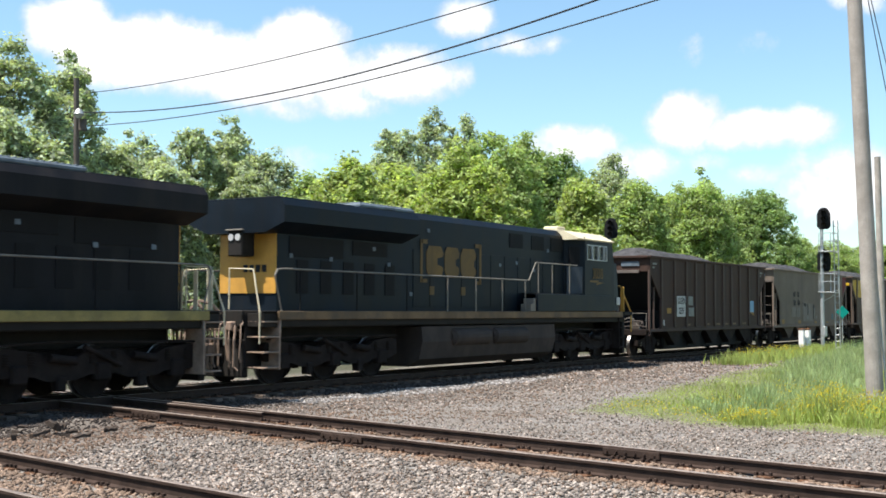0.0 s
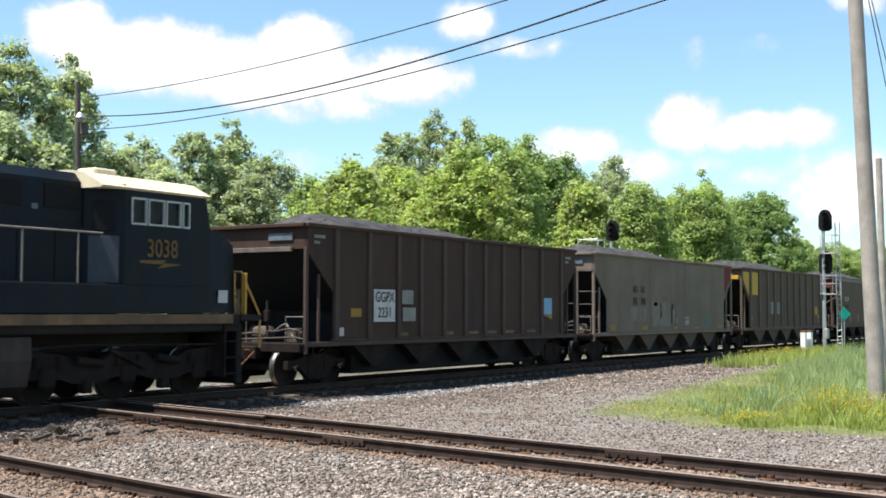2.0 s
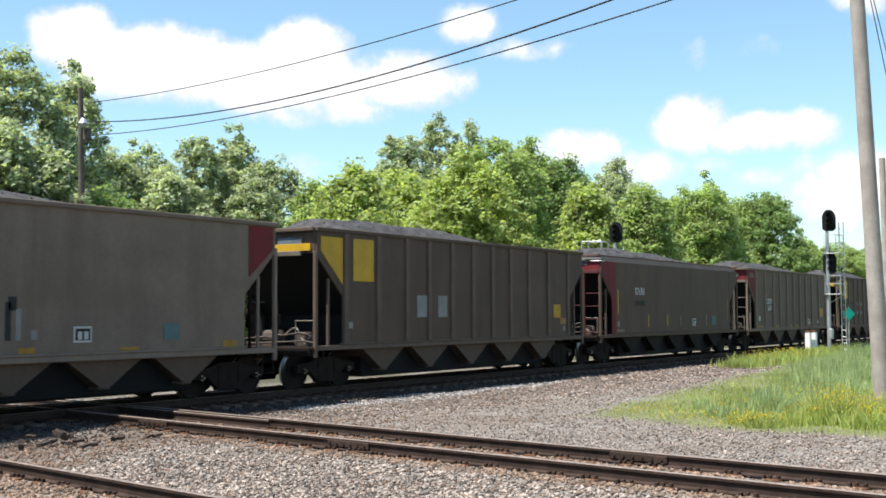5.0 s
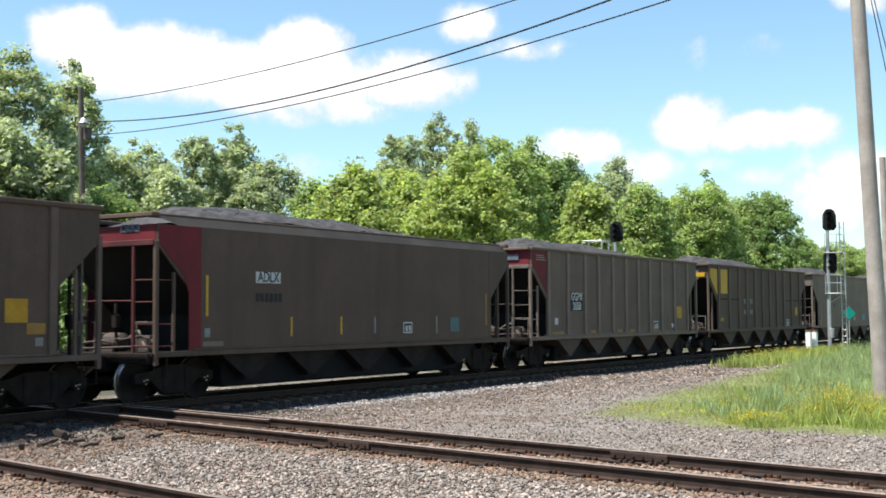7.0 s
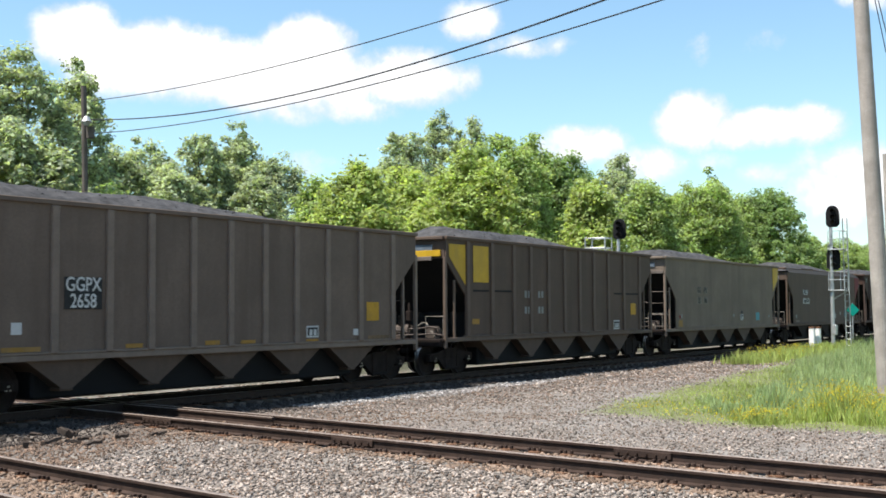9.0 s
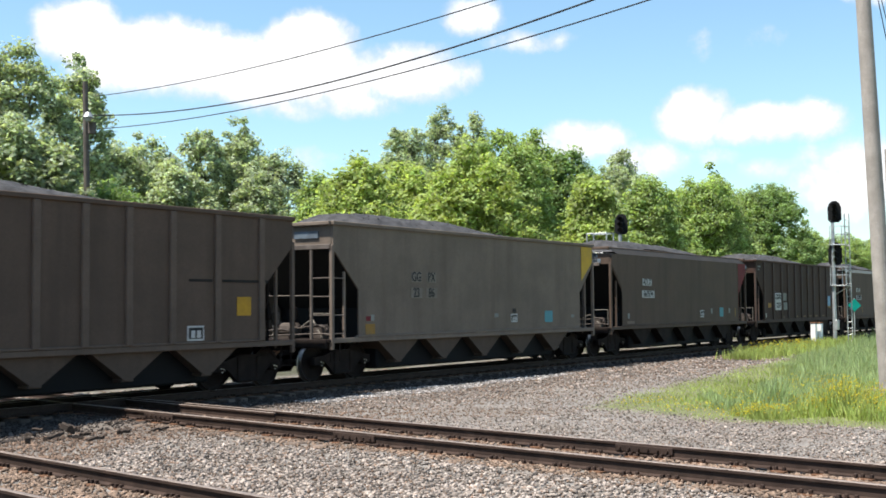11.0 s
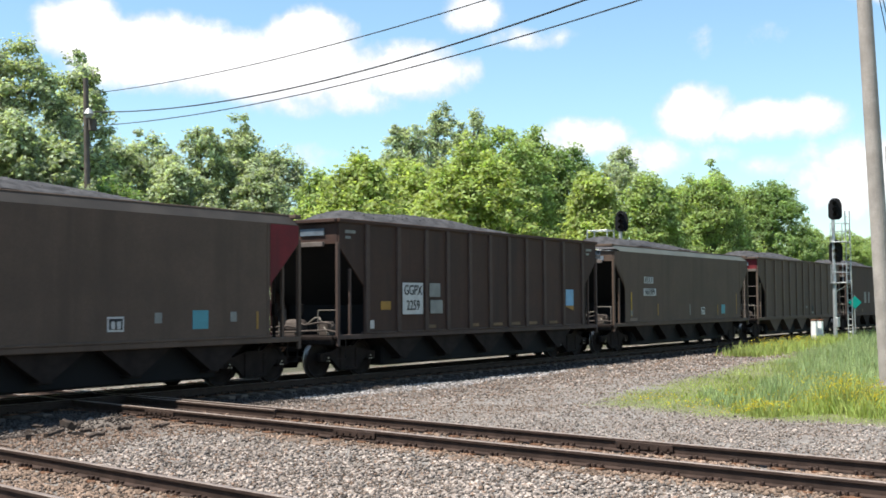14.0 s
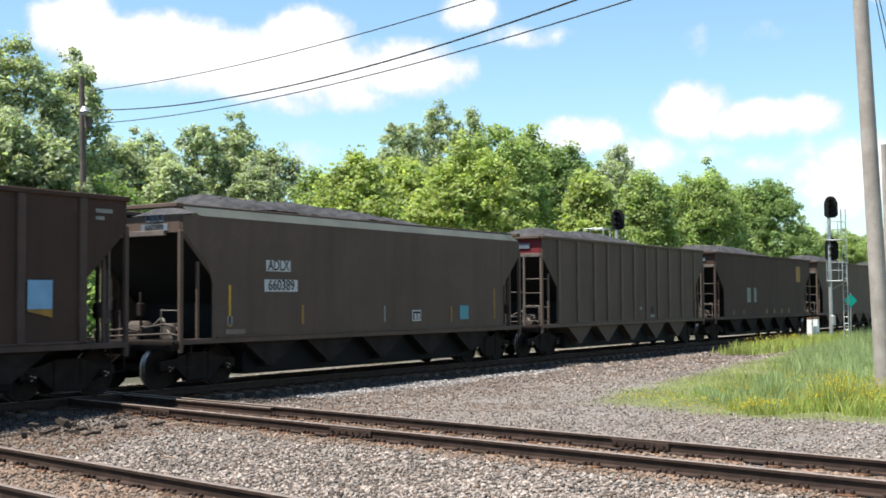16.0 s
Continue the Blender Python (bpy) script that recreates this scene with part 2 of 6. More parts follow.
M = {
    "rail_side": material("rusty_rail", (0.05, 0.032, 0.025), 0.75, 0.3, 0.3, 4, 90),
    "rail_top": material("worn_rail_head", (0.25, 0.20, 0.17), 0.5, 0.35, 0.25, 5, 60, 0.05),
    "rust": material("rusted_iron", (0.13, 0.065, 0.036), 0.85, 0.1, 0.4, 6, 60),
    "tie": material("weathered_tie", (0.13, 0.098, 0.078), 0.92, 0, 0.35, 3, 50, 0.5, each=0.3),
    "stone": material("ballast_stone", (0.258, 0.216, 0.186), 0.9, 0, 0.25, 1.2, 60, 0.3, isle=0.78),
    "tan_stone": material("rust_stained_fines", (0.215, 0.152, 0.112), 0.95, 0, 0.25, 1.5, 60, 0.3, isle=0.45),
    "pale_stone": material("pale_lit_ballast_stone", (0.33, 0.305, 0.29), 0.9, 0, 0.2, 2, 60, 0.3, isle=0.6),
    "brown_stone": material("stained_ballast_stone", (0.178, 0.122, 0.09), 0.95, 0, 0.25, 2, 60, 0.3, isle=0.6),
    "navy": material("navy_loco_paint", (0.0048, 0.0092, 0.0155), 0.5, 0, 0.3, 1.2, 30, 0.03, (0.011, 0.010, 0.0095), 0.55, 1, spec=0.14),
    "sooty_navy": material("sooty_engine_paint", (0.0085, 0.0085, 0.0105), 0.6, 0, 0.35, 1.0, 30, 0.04, (0.022, 0.018, 0.016), 0.6, 1, spec=0.14),
    "olive_sill": material("dusty_olive_yellow_sill", (0.24, 0.19, 0.065), 0.65, 0, 0.3, 1.2, 40, 0.05, (0.07, 0.06, 0.04), 0.6),
    "hood_grey": material("dusty_grey_roof_paint", (0.13, 0.16, 0.19), 0.6, 0, 0.2, 1.5, 30, 0.03, SOOT, 0.4),
    "yellow": material("yellow_paint", (0.56, 0.29, 0.055), 0.5, 0, 0.15, 1.5, 40, 0.03, (0.25, 0.16, 0.05), 0.35, 1),
    "dull_yellow": material("faded_yellow_paint", (0.14, 0.08, 0.022), 0.6, 0, 0.2, 1.5, 40, 0.03, SOOT, 0.35, 1),
    "tan": material("dusty_tan_sill", (0.15, 0.095, 0.05), 0.7, 0, 0.35, 1.2, 40, 0.05, (0.06, 0.05, 0.04), 0.6),
    # dusty brown, raised in tone for the sun on the rear gear
    "lit_dusty_plate": material("sunlit_dusty_plate", (0.29, 0.205, 0.155), 0.75, 0, 0.3, 2, 40, 0.05, (0.05, 0.04, 0.03), 0.5),
    "cream": material("cream_roof_paint", (0.62, 0.54, 0.38), 0.6, 0, 0.12, 2, 40, 0.03),
    "black": material("grimy_black", (0.014, 0.012, 0.011), 0.8, 0, 0.3, 2, 50, 0.1, (0.03, 0.025, 0.02), 0.4),
    # near black; on the hopper cars it also stands for deep shade
    "jet_black": material("near_black", (0.006, 0.006, 0.007), 0.8, 0, 0.2, 3, 40, 0.1),
    "under": material("grimy_running_gear", (0.017, 0.012, 0.0105), 0.85, 0, 0.35, 3, 40, 0.15, (0.04, 0.03, 0.025), 0.4, spec=0.15),
    "gear": material("dusty_brake_gear", (0.075, 0.06, 0.052), 0.8, 0, 0.35, 4, 40, 0.1, (0.02, 0.017, 0.015), 0.5),
    "tank": material("dusty_brown_tank", (0.048, 0.036, 0.031), 0.8, 0, 0.3, 1.5, 40, 0.06, (0.02, 0.016, 0.014), 0.6, 1),
    # stone colour darkened to carry the train's shadow
    "shade_stone": material("shadow_dark_ballast", (0.055, 0.044, 0.038), 0.9, 0, 0.3, 1.5, 60, 0.3, isle=0.5),
    "tread": material("polished_wheel_tread", (0.34, 0.32, 0.30), 0.38, 1.0, 0.1, 4, 40, 0.02),
    "steel": material("galvanised_steel", (0.42, 0.43, 0.43), 0.5, 0.6, 0.15, 3, 50, 0.03),
    "bare": material("grimy_light_rail", (0.20, 0.18, 0.155), 0.6, 0.2, 0.25, 2, 50, 0.03),
    "ladder_bar": material("grimy_steel_bar", (0.13, 0.108, 0.094), 0.65, 0.1, 0.3, 2, 50, 0.03, (0.05, 0.04, 0.035), 0.4),
    "white": material("white_decal", (0.46, 0.46, 0.45), 0.6, 0, 0.1, 3, 50, 0.02, (0.4, 0.38, 0.35), 0.3),
    "bright_white": material("white_enamel", (0.80, 0.79, 0.76), 0.5, 0, 0.05, 3, 50, 0.02),
    "dull_white": material("dull_grey_white_patch", (0.21, 0.215, 0.20), 0.7, 0, 0.15, 3, 50, 0.02, (0.1, 0.09, 0.08), 0.3),
    "letter": material("black_lettering", (0.02, 0.02, 0.02), 0.7, 0, 0.2, 5, 50, 0.0),
    "pale_letter": material("white_lettering", (0.50, 0.50, 0.48), 0.6, 0, 0.1, 5, 50, 0.0),
    "blue": material("pale_blue_placard", (0.17, 0.33, 0.48), 0.6, 0, 0.1, 3, 40, 0.02),
    "dull_teal": material("faded_teal_placard", (0.075, 0.135, 0.14), 0.65, 0, 0.15, 3, 40, 0.02),
    "faded_grey": material("faded_pale_grey_paint", (0.185, 0.16, 0.135), 0.75, 0, 0.16, 2.0, 25, 0.03, (0.11, 0.085, 0.065), 0.5, 1),
    "teal": material("teal_placard", (0.075, 0.255, 0.30), 0.6, 0, 0.1, 3, 40, 0.02),
    "coal": material("coal", (0.05, 0.048, 0.049), 0.85, 0, 0.5, 3.5, 16, 1.0),
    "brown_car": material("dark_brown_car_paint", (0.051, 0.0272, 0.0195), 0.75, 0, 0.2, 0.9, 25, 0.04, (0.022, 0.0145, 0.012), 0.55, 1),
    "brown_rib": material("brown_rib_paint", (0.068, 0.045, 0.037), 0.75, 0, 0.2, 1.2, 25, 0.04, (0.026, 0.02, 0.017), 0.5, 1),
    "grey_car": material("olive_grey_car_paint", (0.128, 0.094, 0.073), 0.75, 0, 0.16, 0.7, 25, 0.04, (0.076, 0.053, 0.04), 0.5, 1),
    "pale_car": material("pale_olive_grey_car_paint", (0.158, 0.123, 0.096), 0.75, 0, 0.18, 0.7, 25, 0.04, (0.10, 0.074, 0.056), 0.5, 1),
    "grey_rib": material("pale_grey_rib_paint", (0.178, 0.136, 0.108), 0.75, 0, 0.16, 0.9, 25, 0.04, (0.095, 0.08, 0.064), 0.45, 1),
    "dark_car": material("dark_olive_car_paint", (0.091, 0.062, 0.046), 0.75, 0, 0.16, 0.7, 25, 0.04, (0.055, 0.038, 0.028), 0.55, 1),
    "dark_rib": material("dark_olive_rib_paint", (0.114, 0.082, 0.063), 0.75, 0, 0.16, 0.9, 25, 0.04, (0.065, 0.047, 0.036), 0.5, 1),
    "door_grey": material("grey_blue_door_paint", (0.045, 0.055, 0.068), 0.6, 0, 0.15, 2, 30, 0.03),
    "dark_strip": material("coal_dusted_strip", (0.036, 0.031, 0.027), 0.75, 0, 0.25, 1.0, 25, 0.03, (0.02, 0.018, 0.016), 0.5),
    "maroon_dark": material("grimy_maroon_bars", (0.085, 0.022, 0.022), 0.7, 0, 0.25, 1.5, 25, 0.03, (0.03, 0.02, 0.02), 0.5),
    "slope_strip": material("pale_green_grey_strip", (0.092, 0.098, 0.082), 0.6, 0, 0.15, 1.0, 25, 0.03, (0.1, 0.1, 0.09), 0.4),
    "red": material("maroon_red_paint", (0.13, 0.014, 0.018), 0.7, 0, 0.2, 1.2, 25, 0.04, (0.035, 0.012, 0.012), 0.5, 1),
    "car_yellow": material("yellow_panel_paint", (0.47, 0.285, 0.016), 0.55, 0, 0.12, 2, 30, 0.03, (0.3, 0.2, 0.05), 0.3, 1),
    "amber": material("amber_patch_paint", (0.40, 0.22, 0.015), 0.6, 0, 0.15, 3, 30, 0.03, (0.2, 0.13, 0.05), 0.35),
    "orange": material("faded_orange_patch", (0.28, 0.15, 0.025), 0.6, 0, 0.2, 3, 30, 0.03, (0.15, 0.11, 0.08), 0.5),
    "pole": material("weathered_pole_wood", (0.34, 0.30, 0.265), 0.9, 0, 0.2, 2, 40, 0.3, (0.16, 0.14, 0.12), 0.5, 1),
    "dark_pole": material("dark_creosoted_pole", (0.12, 0.10, 0.085), 0.9, 0, 0.25, 2, 40, 0.3, (0.05, 0.04, 0.035), 0.5, 1),
    "rotten": material("rotten_dark_wood", (0.06, 0.045, 0.036), 0.95, 0, 0.4, 6, 50, 0.5),
    "wire": material("black_cable", (0.03, 0.03, 0.032), 0.6, 0, 0.1, 5, 50, 0.0),
    "sign": material("green_sign_face", (0.0, 0.30, 0.235), 0.5, 0, 0.1, 4, 40, 0.02),
    "bark": material("tree_bark", (0.13, 0.105, 0.08), 0.95, 0, 0.3, 3, 30, 0.5),
    "leaf_bright": material("bright_green_leaves", (0.375, 0.445, 0.165), 0.6, 0, 0.25, 0.5, 20, 0.0, leaf=0.55, isle=0.45),
    "leaf_mid": material("mid_green_leaves", (0.34, 0.425, 0.18), 0.6, 0, 0.25, 0.5, 20, 0.0, leaf=0.55, isle=0.45),
    "leaf_grey": material("grey_green_leaves", (0.385, 0.44, 0.30), 0.5, 0, 0.2, 0.35, 20, 0.0, leaf=0.5, isle=0.6),
    "leaf_deep": material("deep_green_leaves", (0.25, 0.345, 0.145), 0.6, 0, 0.2, 0.35, 20, 0.0, leaf=0.52, isle=0.35),
    "grass": material("grass_blades", (0.345, 0.40, 0.12), 0.7, 0, 0.25, 0.6, 10, 0.0, leaf=0.35, isle=0.35),
    "weed": material("blue_green_weeds", (0.315, 0.385, 0.185), 0.7, 0, 0.25, 0.6, 10, 0.0, leaf=0.35, isle=0.35),
    "flower": material("yellow_flowers", (0.62, 0.50, 0.04), 0.7, 0, 0.15, 3, 20, 0.0, leaf=0.3, isle=0.2),
}


def glass():
    m = bpy.data.materials.new("cab_window_glass")
    m.use_nodes = True
    p = m.node_tree.nodes["Principled BSDF"]
    p.inputs["Base Color"].default_value = (0.05, 0.06, 0.06, 1)
    p.inputs["Roughness"].default_value, p.inputs["Transmission Weight"].default_value, p.inputs["IOR"].default_value = 0.03, 0.9, 1.2
    return m


M["glass"] = glass()


def ground_material():
    """Earth, cinder and gravel by the track, green verge away from it."""
    m = bpy.data.materials.new("gravelly_ground")
    m.use_nodes = True
    t = m.node_tree
    p = t.nodes["Principled BSDF"]
    pos = t.nodes.new("ShaderNodeNewGeometry").outputs["Position"]
    sep = t.nodes.new("ShaderNodeSeparateXYZ")
    t.links.new(pos, sep.inputs[0])
    n1 = nd(t, "ShaderNodeTexNoise", Scale=0.55, Detail=6.0, Roughness=0.65)
    n2 = nd(t, "ShaderNodeTexNoise", Scale=7.0, Detail=6.0, Roughness=0.75)
    v = nd(t, "ShaderNodeTexVoronoi", Scale=17.0)
    for n in (n1, n2, v):
        t.links.new(pos, n.inputs["Vector"])
    grey = mixc(t, v.outputs["Color"], (0.135, 0.12, 0.105), (0.27, 0.245, 0.22))
    earth = mixc(t, smooth(t, n2.outputs[0], 0.35, 0.65), (0.115, 0.09, 0.072), (0.19, 0.155, 0.125))
    c = mixc(t, mth(t, "MULTIPLY", smooth(t, n1.outputs[0], 0.38, 0.62), 0.6), grey, earth)
    # cinders and old fines along the train's track
    band = mth(t, "ABSOLUTE", mth(t, "SUBTRACT", sep.outputs[1], 15.9))
    near = mth(t, "SUBTRACT", 1.0, smooth(t, mth(t, "ADD", band, mth(t, "MULTIPLY", n1.outputs[0], 1.4)), 1.2, 2.6))
    c = mixc(t, mth(t, "MULTIPLY", near, 0.75), c, mixc(t, n2.outputs[0], (0.07, 0.054, 0.044), (0.135, 0.108, 0.09)))
    # the train's shadow along the main line, put into the colour
    shaded = mth(t, "ABSOLUTE", mth(t, "SUBTRACT", sep.outputs[1], 19.9))
    shaded = mth(t, "SUBTRACT", 1.0, smooth(t, mth(t, "ADD", shaded, mth(t, "MULTIPLY", n2.outputs[0], 0.5)), 2.2, 2.9))
    c = mixc(t, mth(t, "MULTIPLY", shaded, 0.9), c, mixc(t, n2.outputs[0], (0.03, 0.024, 0.02), (0.065, 0.052, 0.044)))
    far = smooth(t, mth(t, "ADD", mth(t, "ABSOLUTE", mth(t, "SUBTRACT", sep.outputs[1], 4.0)), mth(t, "MULTIPLY", n1.outputs[0], 1.5)), 19.9, 21.6)
    c = mixc(t, far, c, mixc(t, n2.outputs[0], (0.035, 0.038, 0.018), (0.075, 0.07, 0.04)))
    x, y = sep.outputs[0], sep.outputs[1]
    front = mth(t, "SUBTRACT", mth(t, "SUBTRACT", x, 20.3), mth(t, "MULTIPLY", mth(t, "MAXIMUM", mth(t, "SUBTRACT", y, 6.6), 0.0), 0.36))
    back = mth(t, "SUBTRACT", mth(t, "MINIMUM", 16.2, mth(t, "ADD", 8.55, mth(t, "MULTIPLY", x, 0.13))), y)
    verge = smooth(t, mth(t, "ADD", mth(t, "MINIMUM", front, back), mth(t, "SUBTRACT", n1.outputs[0], 0.5)), 0.0, 0.9)
    c = mixc(t, mth(t, "MULTIPLY", verge, 0.9), c, mixc(t, n2.outputs[0], (0.10, 0.11, 0.04), (0.18, 0.185, 0.075)))
    t.links.new(c, p.inputs["Base Color"])
    p.inputs["Roughness"].default_value = 0.95
    b = nd(t, "ShaderNodeBump", Strength=0.8, Distance=0.05)
    t.links.new(mth(t, "ADD", v.outputs["Distance"], n2.outputs[0]), b.inputs["Height"])
    t.links.new(b.outputs[0], p.inputs["Normal"])
    return m


M["ground"] = ground_material()


# ---- mesh helpers ----
def chamfer_plan():
    corners = [(a, b, c) for a in (-1, 1) for b in (-1, 1) for c in (-1, 1)]
    at = {(s, k): i * 3 + k for i, s in enumerate(corners) for k in range(3)}
    faces = []
    for k in range(3):
        u, w = (k + 1) % 3, (k + 2) % 3
        for s in (-1, 1):
            ring = []
            for a, b in ((-1, -1), (1, -1), (1, 1), (-1, 1)):
                cc = [0, 0, 0]
                cc[k], cc[u], cc[w] = s, a, b
                ring.append(at[(tuple(cc), k)])
            faces.append(ring if s > 0 else ring[::-1])
            for s2 in (-1, 1):
                cc = [0, 0, 0]
                cc[k], cc[u] = s, s2
                lo, hi = list(cc), list(cc)
                lo[w], hi[w] = -1, 1
                ring = [at[(tuple(lo), k)], at[(tuple(hi), k)], at[(tuple(hi), u)], at[(tuple(lo), u)]]
                faces.append(ring if s * s2 < 0 else ring[::-1])
    for s in corners:
        ring = [at[(s, 0)], at[(s, 1)], at[(s, 2)]]
        faces.append(ring if s[0] * s[1] * s[2] > 0 else ring[::-1])
    return corners, faces


CORNERS, CHAMFER = chamfer_plan()


class Shape:
    """Vertices and faces gathered into one mesh."""

    def __init__(self):
        self.v, self.f, self.m, self.slot = [], [], [], 0

    def add(self, verts, faces):
        n = len(self.v)
        self.v += [tuple(p) for p in verts]
        self.f += [[n + i for i in f] for f in faces]
        self.m += [self.slot] * len(faces)
        return self

    def box(self, x0, x1, y0, y1, z0, z1, c=0.012, turn=None):
        c = min(c, (x1 - x0) * 0.3, (y1 - y0) * 0.3, (z1 - z0) * 0.3)
        mid = Vector(((x0 + x1) / 2, (y0 + y1) / 2, (z0 + z1) / 2))
        half = ((x1 - x0) / 2, (y1 - y0) / 2, (z1 - z0) / 2)
        verts = []
        for s in CORNERS:
            for k in range(3):
                p = Vector([s[i] * (half[i] - (0 if i == k else c)) for i in range(3)])
                verts.append(mid + (turn @ p if turn else p))
        return self.add(verts, CHAMFER)

    def tube(self, p, q, r, r2=None, n=8, caps=True):
        p, q = Vector(p), Vector(q)
        r2 = r if r2 is None else r2
        way = (q - p).normalized()
        a = way.orthogonal().normalized()
        b = way.cross(a)
        ring = [(a * math.cos(2 * math.pi * i / n) + b * math.sin(2 * math.pi * i / n)) for i in range(n)]
        verts = [p + d * r for d in ring] + [q + d * r2 for d in ring]
        faces = [[i, (i + 1) % n, n + (i + 1) % n, n + i] for i in range(n)]
        if caps:
            faces += [list(range(n))[::-1], list(range(n, 2 * n))]
        return self.add(verts, faces)

    def path(self, pts, r, n=6):
        pts = [Vector(p) for p in pts]
        verts, side = [], None
        for i, p in enumerate(pts):
            way = (pts[min(i + 1, len(pts) - 1)] - pts[max(i - 1, 0)]).normalized()
            side = way.orthogonal() if side is None else side - way * side.dot(way)
            side.normalize()
            up = way.cross(side)
            verts += [p + (side * math.cos(2 * math.pi * k / n) + up * math.sin(2 * math.pi * k / n)) * r for k in range(n)]
        faces = [[i * n + k, i * n + (k + 1) % n, (i + 1) * n + (k + 1) % n, (i + 1) * n + k] for i in range(len(pts) - 1) for k in range(n)]
        return self.add(verts, faces + [list(range(n))[::-1], list(range(len(verts) - n, len(verts)))])

    def prism(self, outline, axis, lo, hi):
        """An outline in the two other axes, drawn out along axis from lo to hi."""
        n = len(outline)

        def place(a, b, h):
            return {"x": (h, a, b), "y": (a, h, b), "z": (a, b, h)}[axis]
        verts = [place(a, b, lo) for a, b in outline] + [place(a, b, hi) for a, b in outline]
        faces = [[i, (i + 1) % n, n + (i + 1) % n, n + i] for i in range(n)] + [list(range(n))[::-1], list(range(n, 2 * n))]
        return self.add(verts, faces)

    def mesh(self, name, *mats, smooth_angle=None):
        me = bpy.data.meshes.new(name)
        me.from_pydata(self.v, [], self.f)
        for mat in mats:
            me.materials.append(M[mat])
        if len(mats) > 1:
            me.polygons.foreach_set("material_index", self.m)
        bm = bmesh.new()
        bm.from_mesh(me)
        bmesh.ops.recalc_face_normals(bm, faces=bm.faces)
        bm.to_mesh(me)
        bm.free()
        return me


def part(name, data, parent, label="", m=None, kind=""):
    """One mesh object under a thing or a part."""
    ob = new(name, data)
    ob.parent = parent
    if m is not None:
        ob.matrix_basis = m
    return tagged(ob, label, kind=kind)


def thing(name, label, category, group="", kind="", m=None, data=None):
    ob = new(name, data)
    if m is not None:
        ob.matrix_basis = m
    return tagged(ob, label, category, group, kind)


LETTERS = {}


def letters(text, size, mat):
    """Flat lettering, centred, facing -y, as a mesh."""
    key = (text, size, mat)
    if key not in LETTERS:
        cu = bpy.data.curves.new("text", "FONT")
        cu.body, cu.size, cu.align_x, cu.align_y, cu.extrude, cu.offset = text, size, "CENTER", "CENTER", 0.003, 0.009 * size
        ob = bpy.data.objects.new("text", cu)
        scene.collection.objects.link(ob)
        bpy.context.view_layer.update()
        me = bpy.data.meshes.new_from_object(ob.evaluated_get(bpy.context.evaluated_depsgraph_get()))
        me.transform(Matrix.Rotation(radians(90), 4, "X"))
        me.materials.clear()
        me.materials.append(M[mat])
        bpy.data.objects.remove(ob)
        LETTERS[key] = me
    return LETTERS[key]


def plate(x0, x1, z0, z1, mat, y, t=0.006):
    return Shape().box(x0, x1, y - t, y, z0, z1, 0.002).mesh("plate", mat)


# ---- ground and tracks ----
LEAN = 0.1896                                   # the crossing line runs this far off +y, in radians
ACROSS = Vector((math.cos(LEAN), -math.sin(LEAN), 0))
ALONG = Vector((math.sin(LEAN), math.cos(LEAN), 0))


def ground_z(x, y):
    o = x * ACROSS.x + y * ACROSS.y
    near = max(0.0, 1 - max(0.0, min(abs(o - 12.724), abs(o - 6.566)) - 1.2) / 0.8)
    return -0.26 + 0.055 * near + (0.05 - 0.03 * near) * noise.noise((x * 0.35, y * 0.35, 0.3)) + 0.025 * noise.noise((x * 1.7, y * 1.7, 4.1))


def build_ground():
    xs = [-2500, -900, -300, -100, -40] + [-20 + 1.0 * i for i in range(26)] + [6 + 0.4 * i for i in range(80)] + [38 + 1.5 * i for i in range(42)] + [110, 150, 260, 600, 1200, 2500]
    ys = [-2500, -900, -300, -90, -30] + [-12 + 1.0 * i for i in range(13)] + [1 + 0.4 * i for i in range(50)] + [21.5 + 1.5 * i for i in range(30)] + [75, 110, 200, 500, 1200, 2500]
    v = [(x, y, ground_z(x, y) if abs(x) < 105 and abs(y) < 66 else -0.26) for y in ys for x in xs]
    n = len(xs)
    f = [(j * n + i, j * n + i + 1, (j + 1) * n + i + 1, (j + 1) * n + i) for j in range(len(ys) - 1) for i in range(n - 1)]
    me = bpy.data.meshes.new("ground")
    me.from_pydata(v, [], f)
    me.polygons.foreach_set("use_smooth", [True] * len(f))
    me.materials.append(M["ground"])
    thing("ground", "grey gravel and brown cinder ground with green verge", "ground", kind="structure", data=me)


RAIL = [(-0.07, -0.172), (0.07, -0.172), (0.07, -0.158), (0.012, -0.14), (0.009, -0.05), (0.036, -0.038), (0.036, -0.006), (0.028, 0.0),
        (-0.028, 0.0), (-0.036, -0.006), (-0.036, -0.038), (-0.009, -0.05), (-0.012, -0.14), (-0.07, -0.158)]


def rail_mesh(lo, hi):
    s = Shape()
    n = len(RAIL)
    verts = [(x, lo, z) for x, z in RAIL] + [(x, hi, z) for x, z in RAIL]
    faces = [[i, (i + 1) % n, n + (i + 1) % n, n + i] for i in range(n)] + [list(range(n))[::-1], list(range(n, 2 * n))]
    s.add(verts, faces)
    for i in (6, 7, 8):
        s.m[i] = 1
    return s.mesh("rail", "rail_side", "rail_top")


